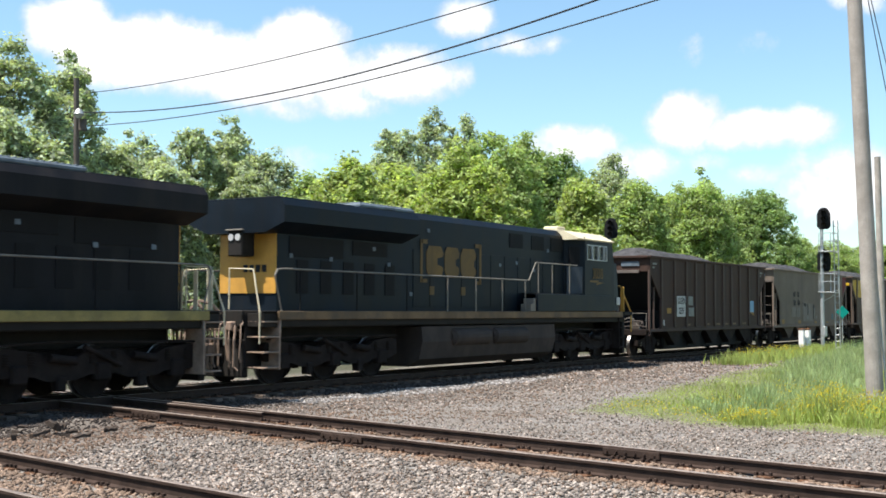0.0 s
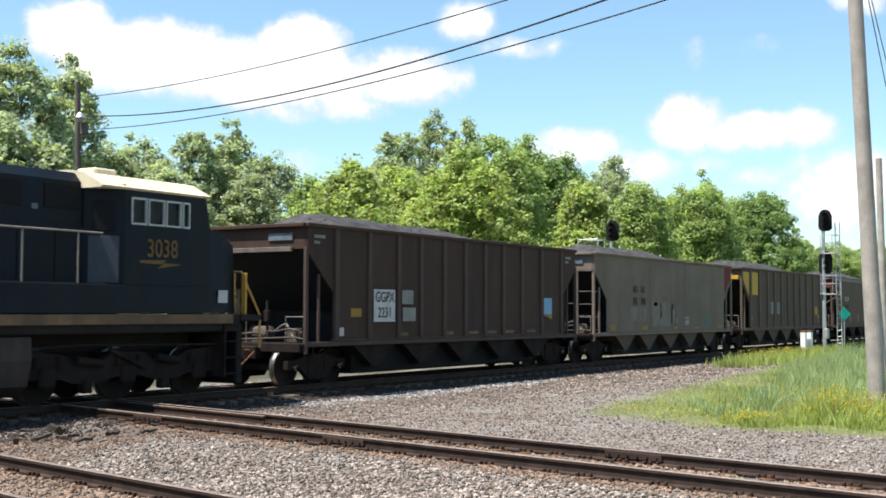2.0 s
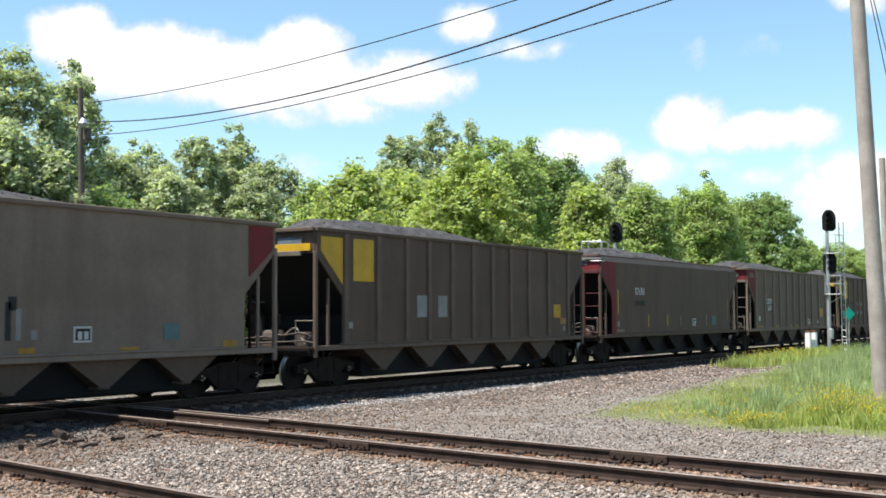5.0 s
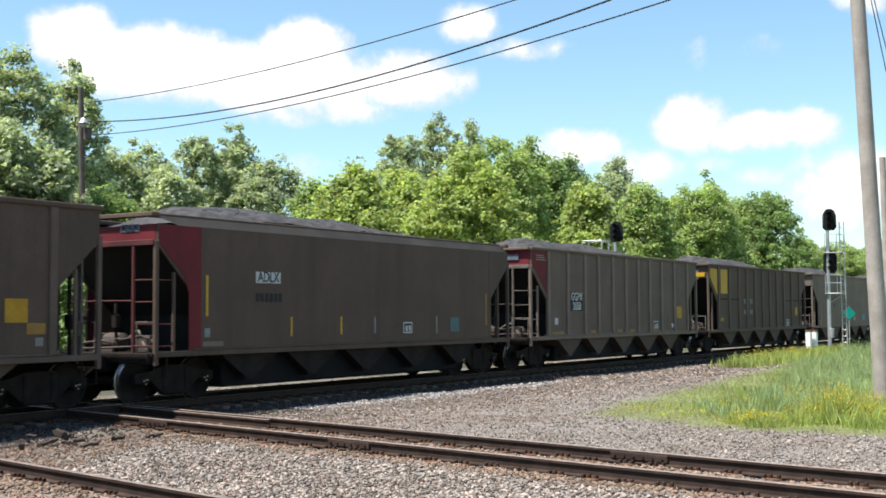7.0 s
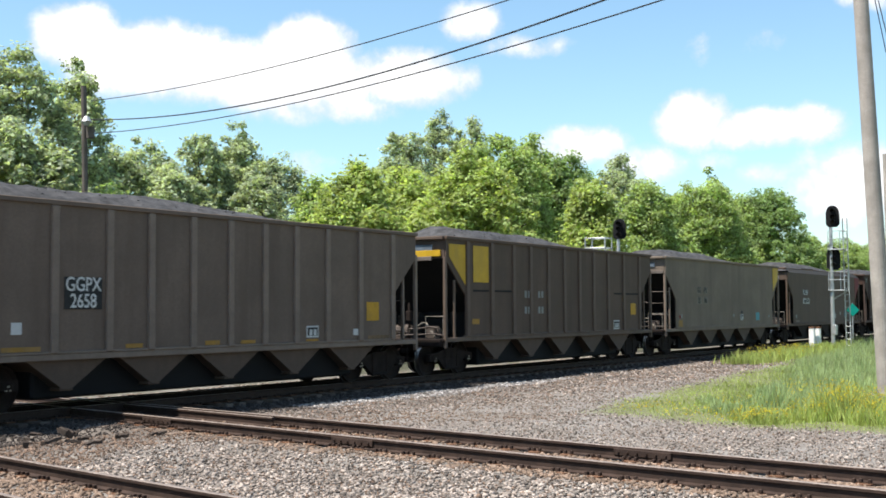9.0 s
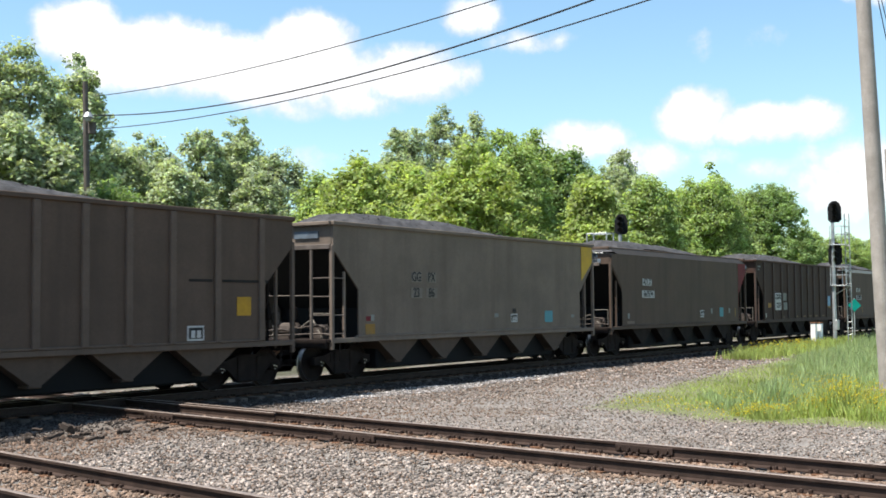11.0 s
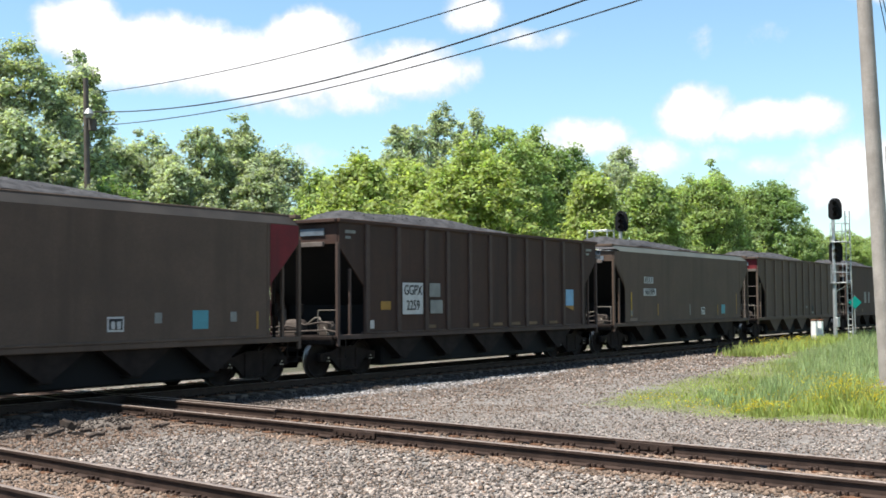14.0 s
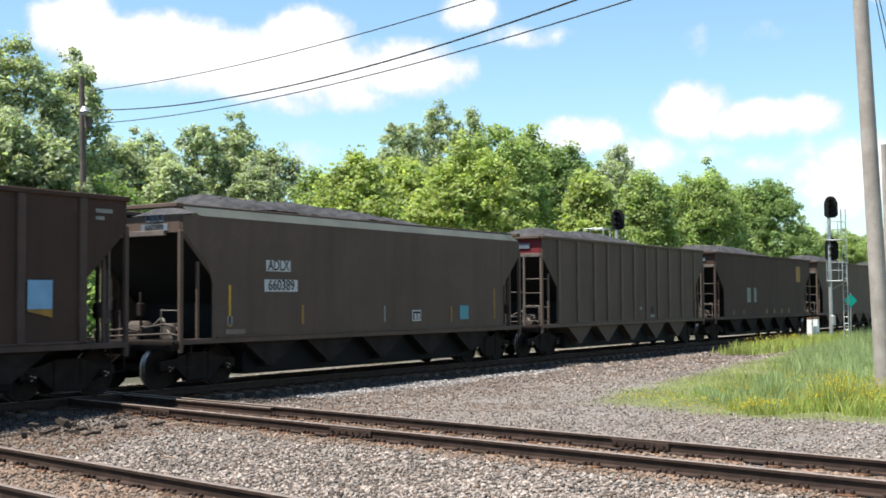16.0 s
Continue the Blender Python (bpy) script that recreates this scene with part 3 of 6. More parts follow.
def tie_mesh():
    s = Shape()
    s.box(-1.3, 1.3, -0.115, 0.115, -0.36, -0.186, 0.015)
    s.slot = 1
    for x in (-0.753, 0.753):
        s.box(x - 0.18, x + 0.18, -0.095, 0.095, -0.186, -0.166, 0.004)
        s.slot = 2
        for dx in (-0.088, 0.088):
            for dy in (-0.05, 0.06):
                s.box(x + dx - 0.022, x + dx + 0.022, dy - 0.02, dy + 0.02, -0.166, -0.118, 0.006)
        for dx in (-0.1, 0.1):
            s.box(x + dx - 0.03, x + dx + 0.03, 0.118, 0.16, -0.21, -0.122, 0.008)
        s.slot = 1
    return s.mesh("tie", "tie", "rust", "rail_side")


TIE = tie_mesh()


def track(name, label, m, spans, ties, z=0.0):
    t = thing(name, label, "railway track", kind="structure", m=m)
    for x in (-0.753, 0.753):
        for lo, hi in spans:
            part("rail", rail_mesh(lo, hi), t, m=pose(x, 0, z))
    rng = random.Random(name)
    for y in ties:
        part("tie", TIE, t, m=pose(rng.uniform(-0.05, 0.05), y + rng.uniform(-0.03, 0.03), z + rng.uniform(-0.01, 0.004), 0, 0, rng.uniform(-1, 1)))
    return t


def joint_bar(parent, x, y):
    s = Shape()
    for side in (-1, 1):
        s.box(x + side * 0.028 - 0.016, x + side * 0.028 + 0.016, y - 0.46, y + 0.46, -0.14, -0.042, 0.008)
        for k in range(6):
            yy = y - 0.38 + 0.152 * k
            s.tube((x + side * 0.04, yy, -0.09), (x + side * 0.075, yy, -0.09), 0.02, n=6)
    part("joint_bar", s.mesh("joint_bar", "rail_side"), parent, "dark rusty bolted joint bar")


def build_tracks():
    t1 = track("train_track", "main railway track on stone ballast under the train", pose(0, TRACK_Y, 0, 0, 0, -90),
               [(-200, 400)], [-4 + 0.54 * i for i in range(150)])
    spot = ACROSS * 12.724
    t2 = track("crossing_track", "rusty railway track with worn heads crossing the main line", pose(spot.x, spot.y, 0, 0, 0, -math.degrees(LEAN)),
               [(-60, 140)], [-2 + 0.54 * i for i in range(70)], -0.012)
    spot = ACROSS * 6.566
    t3 = track("side_track", "rusty railway track in the near gravel", pose(spot.x, spot.y, 0, 0, 0, -math.degrees(LEAN)),
               [(-60, 140)], [4 + 0.54 * i for i in range(44)], -0.02)
    for side, y in ((-0.753, 13.35), (-0.753, 18.6), (0.753, 17.7), (0.753, 9.2)):
        joint_bar(t2, side, y)
    # guard rails beside the running rails of the diamond
    for x in (-0.66, 0.66):
        part("guard_rail", rail_mesh(17.0, 28.0), t2, "short rusty guard rail", pose(x * 0.92, 0, -0.03))
    for x in (-0.61, 0.61):
        part("guard_rail", rail_mesh(11.0, 23.0), t1, "short rusty guard rail", pose(x, 0, -0.022))
    for dx in (-0.753, 0.753):
        for dy in (-0.753, 0.753):
            s = Shape()
            s.box(-0.42, 0.42, -0.42, 0.42, -0.2, -0.168, 0.01)
            part("frog_plate", s.mesh("frog_plate", "rust"), t2, "rust-brown crossing base plate", pose(dx, 22.66 + dy, 0.0, 0, 0, 5))


def octas(name, label, pts, sizes, mat, category="gravel", flat=0.75, seed=1):
    """Thousands of small angular stones as one mesh."""
    rng = np.random.default_rng(seed)
    n = len(pts)
    base = np.array([(1, 0, 0), (-1, 0, 0), (0, 1, 0), (0, -1, 0), (0, 0, 1), (0, 0, -1)], float)
    faces = np.array([(0, 2, 4), (2, 1, 4), (1, 3, 4), (3, 0, 4), (2, 0, 5), (1, 2, 5), (3, 1, 5), (0, 3, 5)])
    q = rng.normal(size=(n, 4))
    q /= np.linalg.norm(q, axis=1)[:, None]
    w, x, y, z = q.T
    rot = np.stack([1 - 2 * (y * y + z * z), 2 * (x * y - z * w), 2 * (x * z + y * w), 2 * (x * y + z * w), 1 - 2 * (x * x + z * z),
                    2 * (y * z - x * w), 2 * (x * z - y * w), 2 * (y * z + x * w), 1 - 2 * (x * x + y * y)], 1).reshape(n, 3, 3)
    v = base[None] * rng.uniform(0.6, 1.3, (n, 6, 1)) + rng.normal(0, 0.16, (n, 6, 3))
    v = np.einsum("nij,nkj->nki", rot, v) * sizes[:, None, None]
    v[:, :, 2] *= flat
    v += pts[:, None, :]
    f = faces[None] + (np.arange(n) * 6)[:, None, None]
    quick(name, label, category, v.reshape(-1, 3), f.reshape(-1, 3), [mat])


def quick(name, label, category, v, f, mats, parent=None, mat_index=None, kind="stuff"):
    """A big mesh straight from arrays; f: rows of three or four."""
    me = bpy.data.meshes.new(name)
    k = f.shape[1]
    me.vertices.add(len(v))
    me.vertices.foreach_set("co", v.astype(np.float32).ravel())
    me.loops.add(f.size)
    me.loops.foreach_set("vertex_index", f.astype(np.int32).ravel())
    me.polygons.add(len(f))
    me.polygons.foreach_set("loop_start", np.arange(0, f.size, k, dtype=np.int32))
    for mat in mats:
        me.materials.append(M[mat])
    if mat_index is not None:
        me.polygons.foreach_set("material_index", mat_index.astype(np.int32))
    me.update(calc_edges=True)
    if parent is None:
        return thing(name, label, category, kind=kind, data=me)
    return part(name, me, parent, label, kind=kind)


VERGE = [(25.8, 12.1), (22.0, 10.7), (20.9, 8.3), (20.4, 6.6), (20.6, 4.6), (19.0, -3.0), (95.0, -12.0), (95.0, 16.3), (51.0, 15.0), (43.7, 14.2), (35.2, 12.9), (31.6, 12.6)]


def in_verge(x, y):
    inside = np.zeros(len(x), bool)
    n = len(VERGE)
    for i in range(n):
        (x0, y0), (x1, y1) = VERGE[i], VERGE[(i + 1) % n]
        hit = ((y0 > y) != (y1 > y)) & (x < (x1 - x0) * (y - y0) / (y1 - y0 + 1e-12) + x0)
        inside ^= hit
    return inside


def fan(rng, n, r0, r1, a0=35.0, a1=81.0):
    """Places on the ground, thinning out with the distance from the near corner of the yard."""
    r = r0 * (r1 / r0) ** rng.random(n)
    a = np.radians(rng.uniform(a0, a1, n))
    return r * np.sin(a), r * np.cos(a), r


def build_stones():
    rng = np.random.default_rng(5)
    x, y, r = fan(rng, 125000, 10.0, 60.0)
    o = x * ACROSS.x + y * ACROSS.y
    keep = (y < 23.5) & ~in_verge(x + rng.normal(-0.25, 0.3, len(x)), y + rng.normal(0.25, 0.3, len(x)))
    for c in (12.724, 6.566):
        for s in (-0.753, 0.753):
            keep &= np.abs(o - c - s) > 0.1
    for s in (-0.753, 0.753):
        keep &= np.abs(y - TRACK_Y - s) > 0.1
    x, y, r, o = x[keep], y[keep], r[keep], o[keep]
    between = (np.abs(o - 12.724) < 0.75) | (np.abs(o - 6.566) < 0.75)
    z = np.array([ground_z(a, b) for a, b in zip(x, y)]) + np.where(between, 0.012, 0.012)
    size = rng.uniform(0.013, 0.036, len(x)) * np.clip(r / 26, 1.0, 2.0) * np.where(rng.random(len(x)) < 0.1, 1.45, 1.0)
    size = size * np.where((o > 14.0) & (y < 13.5), 0.72, 1.0)
    pts = np.stack([x, y, z], 1)
    wob = 0.9 * np.sin(x * 1.3) + 0.6 * np.sin(x * 0.47 + y * 0.9)
    u = x * ALONG.x + y * ALONG.y
    # stones where the train's shadow falls get the darkened colour
    shadow = (np.abs(y - 19.9) + 0.12 * wob < 2.6) | ((y + 0.3 * wob > 16.3) & (x < 20.5) & (y < 22))
    # pale stones, their tone also standing for the sunlit strip past that shadow
    pale = ~shadow & (y + 0.2 * wob > 16.35) & (x > 20.5) & (x < 33) & (y < 23)
    tan = ~pale & ~shadow & ((np.abs(o - 12.724) < 0.72) | (np.abs(o - 6.566) < 0.72) | (np.abs(o - 11.7) + 0.1 * wob < 0.22))
    brown = ~pale & ~tan & ~shadow & ((y + 0.4 * wob > 14.2) | ((u + wob > 15.3)) | between)
    brown &= (x < 19.5 + wob) | (rng.random(len(x)) < 0.42)
    brown |= ~pale & ~tan & ~shadow & (rng.random(len(x)) < 0.22)
    for name, label, mask, mat, s in (("ballast", "grey crushed stone ballast between the tracks", ~pale & ~brown & ~tan & ~shadow, "stone", 1),
                                      ("track_fines", "rust-stained fines between the rails", tan, "tan_stone", 4),
                                      ("pale_lit_ballast", "pale grey ballast shoulder beside the main line", pale, "pale_stone", 2),
                                      ("shadowed_ballast", "ballast under and beside the train, darkened for its shadow", shadow, "shade_stone", 6),
                                      ("cinders", "brown stained cinders and old ballast", brown, "brown_stone", 3)):
        octas(name, label, pts[mask], size[mask] * (0.8 if mat == "brown_stone" else 1.0), mat, seed=s)


def blades(name, label, x, y, h, width, mats, seed, lean=0.35):
    rng = np.random.default_rng(seed)
    n = len(x)
    z = np.array([ground_z(a, b) for a, b in zip(x, y)]) - 0.02
    a = rng.uniform(0, 6.283, n)
    d = np.stack([np.cos(a), np.sin(a), np.zeros(n)], 1)
    b = rng.uniform(0, 6.283, n)
    tilt = np.stack([np.cos(b), np.sin(b), np.zeros(n)], 1) * (h * rng.uniform(0.05, lean, n))[:, None]
    root = np.stack([x, y, z], 1)
    up = np.array([0, 0, 1.0])[None] * h[:, None]
    w = d * width[:, None]
    v = np.stack([root - w * 0.6, root + w * 0.6, root + up * 0.55 + tilt * 0.4 + w * 0.5, root + up * 0.55 + tilt * 0.4 - w * 0.5,
                  root + up + tilt + w * 0.08, root + up + tilt - w * 0.08], 1)
    f = np.array([(0, 1, 2, 3), (3, 2, 4, 5)])[None] + (np.arange(n) * 6)[:, None, None]
    return quick(name, label, "grass", v.reshape(-1, 3), f.reshape(-1, 4), mats)


def build_verge():
    rng = np.random.default_rng(9)
    x, y, r = fan(rng, 150000, 19.5, 95.0, 50, 88)
    k = in_verge(x + rng.normal(0, 0.3, len(x)), y + rng.normal(0, 0.3, len(x))) & (y < 16.6)
    x, y, r = x[k], y[k], r[k]
    edge = np.clip((x - 20.4 - 0.36 * np.clip(y - 6.6, 0, None)) / 4.0, 0.0, 1.0) * np.clip((8.6 + 0.13 * x - y) / 2.5, 0.0, 1.0)
    patch = np.array([noise.noise((a * 0.6, b * 0.6, 2.0)) for a, b in zip(x, y)])
    bare = np.array([noise.noise((a * 1.4, b * 1.4, 5.0)) for a, b in zip(x, y)])
    k = (edge > 0.12) | (rng.random(len(x)) < 0.5 + 4 * edge + 0.6 * bare)
    x, y, r, edge, patch = x[k], y[k], r[k], edge[k], patch[k]
    h = (0.035 + 0.085 * edge + 0.09 * edge * np.clip(patch, -0.4, 1)) * rng.uniform(0.45, 1.5, len(x))
    blades("grass", "light yellow-green rough grass on the verge", x, y, np.clip(h, 0.02, 1), 0.011 * (r / 24) ** 0.6, ["grass"], 3, 0.6)
    # clumps of taller weeds on the verge, round the pole and by the signals: x, y, radius, height
    spots = [(23.9, 8.4, 0.9, 0.34), (24.8, 8.0, 1.1, 0.46), (25.8, 9.2, 1.0, 0.30), (26.0, 7.4, 1.2, 0.46), (27.6, 8.2, 1.5, 0.42), (30.0, 8.8, 1.9, 0.42), (33.0, 8.6, 2.4, 0.46), (24.2, 6.6, 0.9, 0.5),
             (37.0, 9.6, 2.6, 0.48), (42.0, 11.0, 3.0, 0.5), (48.0, 12.0, 3.4, 0.55), (56.0, 13.2, 3.0, 0.6), (62.0, 14.4, 3.0, 0.7), (68.0, 14.0, 4.0, 0.7)]
    wx, wy, wt = [], [], []
    for cx, cy, rad, top in spots:
        n = int(1150 * rad)
        a, q = rng.uniform(0, 6.283, n), rad * np.sqrt(rng.random(n)) * rng.uniform(0.75, 1.15, n)
        wx.append(cx + q * np.cos(a)), wy.append(cy + q * np.sin(a) * 0.7), wt.append(top * np.clip(1.15 - (q / rad) ** 2, 0.25, 1))
    wx, wy, wt = np.concatenate(wx), np.concatenate(wy), np.concatenate(wt)
    k = in_verge(wx, wy)
    wx, wy, wt = wx[k], wy[k], wt[k]
    lump = np.array([noise.noise((a * 1.6, b * 1.6, 7.0)) for a, b in zip(wx, wy)])
    wh = np.clip(wt * (0.72 + 0.9 * lump), 0.05, 1.0) * rng.uniform(0.45, 1.2, len(wx))
    blades("weeds", "tall blue-green weeds among the grass", wx, wy, wh, np.full(len(wx), 0.015), ["weed"], 4, 0.55)
    # weeds at the far edge of the dirt, below the signals
    n = 5200
    bx = rng.uniform(44.0, 64.0, n)
    by = 15.1 + 0.055 * (bx - 44) + rng.normal(0, 0.45, n)
    bh = (0.42 + 0.22 * np.array([noise.noise((a * 0.5, b * 0.5, 3.0)) for a, b in zip(bx, by)])) * rng.uniform(0.5, 1.25, n)
    blades("far_weeds", "rank green weeds at the edge of the dirt", bx, by, bh, np.full(n, 0.03), ["grass"], 11, 0.5)
    # leafy flowering bushes round the foot of the pole
    heads = [(22.3, 6.4, 0.42), (22.6, 5.8, 0.6), (23.0, 6.2, 0.66), (23.3, 5.5, 0.62), (23.8, 6.1, 0.72), (24.3, 5.4, 0.6), (22.0, 5.2, 0.5), (22.8, 5.0, 0.55), (24.5, 6.6, 0.6), (21.6, 6.9, 0.3), (22.1, 7.4, 0.28), (25.2, 6.4, 0.6), (23.6, 4.7, 0.6)]
    n = 420
    lx, ly, lz, fx, fy, fz = [], [], [], [], [], []
    for cx, cy, top in heads:
        a, q, u = rng.uniform(0, 6.283, n), 0.42 * np.sqrt(rng.random(n)), rng.random(n) ** 0.7
        lx.append(cx + q * np.cos(a)), ly.append(cy + q * np.sin(a)), lz.append(u * top * (1 - 0.5 * (q / 0.42) ** 2))
        m = 95
        a, q = rng.uniform(0, 6.283, m), 0.45 * np.sqrt(rng.random(m))
        fx.append(cx + q * np.cos(a)), fy.append(cy + q * np.sin(a)), fz.append(top * (1 - 0.5 * (q / 0.45) ** 2) * rng.uniform(0.7, 1.08, m))
    stems = np.concatenate(lx), np.concatenate(ly), np.concatenate(lz)
    blades("tall_weeds", "rank green weeds round the foot of the pole", stems[0], stems[1], np.clip(stems[2] * 1.1, 0.08, 1), np.full(len(stems[0]), 0.014), ["grass"], 6, 0.7)
    # flowers strewn over the verge and by the signals
    fs = [(22.0, 7.6, 0.9, 0.12), (22.6, 8.8, 1.0, 0.12), (24.0, 8.0, 1.2, 0.3), (23.8, 10.2, 1.1, 0.1), (26.4, 7.4, 1.3, 0.42), (29.0, 8.0, 1.5, 0.4), (47.5, 15.3, 1.4, 0.5), (50.5, 15.5, 1.8, 0.52), (53.5, 15.6, 1.4, 0.5)]
    for cx, cy, rad, top in fs:
        m = int(75 * rad)
        a, q = rng.uniform(0, 6.283, m), rad * np.sqrt(rng.random(m))
        fx.append(cx + q * np.cos(a)), fy.append(cy + q * np.sin(a) * 0.6), fz.append(top * rng.uniform(0.5, 1.15, m))
    px, py, pz = np.concatenate(fx), np.concatenate(fy), np.concatenate(fz)
    pz = pz + np.array([ground_z(a, b) for a, b in zip(px, py)])
    octas("wild_flowers", "small yellow wild flowers on the verge", np.stack([px, py, pz], 1), rng.uniform(0.010, 0.021, len(px)) * np.where(px > 40, 1.5, 1.0), "flower", "flowers", seed=8)


# ---- hopper cars ----
WHEELS = []          # (wheelset, radius)
CACHE = {}


def once(key, make):
    if key not in CACHE:
        CACHE[key] = make()
    return CACHE[key]


def wheelset_mesh(r):
    s = Shape()
    for side in (-1, 1):
        y = side * 0.753
        n = 28
        # flange, tread and dished plate, turned about the axle
        turn = [(0.09, 0.09), (r * 0.35, 0.05), (r * 0.82, 0.035), (r - 0.05, 0.07), (r, 0.07), (r, -0.04), (r + 0.025, -0.05), (r + 0.025, -0.07), (r * 0.82, -0.06), (0.09, -0.07)]
        verts = [(a * math.cos(2 * math.pi * i / n), y + side * b, a * math.sin(2 * math.pi * i / n)) for a, b in turn for i in range(n)]
        faces, slots = [], []
        for k in range(len(turn) - 1):
            for i in range(n):
                faces.append([k * n + i, k * n + (i + 1) % n, (k + 1) * n + (i + 1) % n, (k + 1) * n + i])
                slots.append(1 if k in (4, 5) else 0)
        at = len(s.m)
        s.add(verts, faces)
        s.m[at:] = slots
        s.tube((0, y + side * 0.05, 0), (0, side * 1.12, 0), 0.085, n=14)
        for k in range(3):
            a = 2.094 * k
            s.slot = 1
            s.tube((0.05 * math.cos(a), side * 1.12, 0.05 * math.sin(a)), (0.05 * math.cos(a), side * 1.14, 0.05 * math.sin(a)), 0.018, n=6)
            s.slot = 0
    s.tube((0, -0.75, 0), (0, 0.75, 0), 0.085, n=12)
    return s.mesh("wheelset", "under", "tread")


def car_truck(parent, x):
    def bolster():
        s = Shape()
        s.box(-0.24, 0.24, -1.05, 1.05, 0.40, 0.66, 0.04)
        s.tube((0, 0, 0.6), (0, 0, 0.80), 0.2, n=14)
        for side in (-1, 1):
            for dx in (-0.13, 0.0, 0.13):
                for k in range(5):
                    s.tube((dx, side * 1.0, 0.24 + 0.035 * k), (dx, side * 1.0, 0.262 + 0.035 * k), 0.06, n=8)
        for dx in (-0.45, 0.45):
            s.box(dx - 0.05, dx + 0.05, -0.7, 0.7, 0.36, 0.46, 0.02)
        return s.mesh("bolster", "under")

    def frame_mesh():
        s = Shape()
        arch = [(-1.14, 0.42), (-1.14, 0.62), (-0.72, 0.66), (-0.3, 0.78), (0.3, 0.78), (0.72, 0.66), (1.14, 0.62), (1.14, 0.42), (0.98, 0.40), (0.80, 0.52), (0.62, 0.40),
                (0.36, 0.18), (-0.36, 0.18), (-0.62, 0.40), (-0.80, 0.52), (-0.98, 0.40)]
        s.prism(arch, "y", -0.07, 0.07)
        s.box(-0.38, 0.38, -0.1, 0.1, 0.16, 0.24, 0.02)
        s.box(-0.38, -0.26, -0.1, 0.1, 0.2, 0.74, 0.02)
        s.box(0.26, 0.38, -0.1, 0.1, 0.2, 0.74, 0.02)
        for dx in (-0.89, 0.89):
            s.box(dx - 0.14, dx + 0.14, -0.1, 0.1, 0.40, 0.58, 0.03)
        return s.mesh("side_frame", "under")
    tr = part("truck", once("bolster", bolster), parent, "grimy cast freight truck", pose(x, 0, 0))
    for side in (-1, 1):
        part("side_frame", once("side_frame", frame_mesh), tr, m=pose(0, side * 1.02, 0))
    for dx in (-0.89, 0.89):
        w = part("wheelset", once("wheelset", lambda: wheelset_mesh(0.457)), tr, "dark wheels with polished treads", pose(dx, 0, 0.457))
        WHEELS.append((w, 0.457, dx))


def coupler_mesh():
    s = Shape()
    s.box(-0.55, 0.2, -0.07, 0.07, 0.74, 0.9, 0.02)
    s.prism([(0.15, -0.11), (0.42, -0.13), (0.55, -0.02), (0.5, 0.1), (0.4, 0.05), (0.34, 0.14), (0.15, 0.11)], "z", 0.68, 0.96)
    s.path([(0.0, 0.3, 0.85), (0.2, 0.28, 0.7), (0.4, 0.22, 0.52), (0.6, 0.12, 0.5)], 0.025)
    s.path([(-0.1, -0.55, 1.12), (0.1, -0.5, 1.1), (0.13, -0.2, 0.98), (0.05, 0.0, 0.98)], 0.014)
    return s.mesh("coupler", "rust")


def coal_mesh(seed, half=1.42, rim=3.74, front=-6.2, back=7.05, crest=0.5, lo=-4.9, hi=0.2):
    xs = [front + (back - front) * i / 60 for i in range(61)]
    ys = [-half + 2 * half * j / 18 for j in range(19)]
    v = []
    for x in xs:
        a = max(0.0, min(1.0, (x - front) / (lo - front + 1e-6))) * max(0.0, min(1.0, (back - x) / (back - hi)))
        for y in ys:
            c = max(0.0, 1 - (abs(y) / half) ** 2.2)
            lump = 0.07 * noise.noise((x * 0.5 + seed, y * 0.8, seed)) + 0.025 * noise.noise((x * 4 + seed, y * 4, 2.0)) + 0.02 * noise.noise((x * 9, y * 9, seed))
            v.append((x, y, rim + (a ** 0.8) * (0.16 + crest * c) + lump * (0.3 + a)))
    s = Shape()
    n = len(ys)
    s.add(v, [[i * n + j, i * n + j + 1, (i + 1) * n + j + 1, (i + 1) * n + j] for i in range(60) for j in range(n - 1)])
    # loose lumps
    rng = random.Random(seed)
    for _ in range(160):
        i, j = rng.randrange(4, 57), rng.randrange(3, 16)
        p = Vector(v[i * n + j])
        q = rng.uniform(0.010, 0.024)
        s.box(p.x - q, p.x + q, p.y - q, p.y + q * 0.8, p.z - q * 0.4, p.z + q, q * 0.4, Euler((rng.random(), rng.random(), rng.random() * 3)).to_matrix())
    return s.mesh("coal_load", "coal")


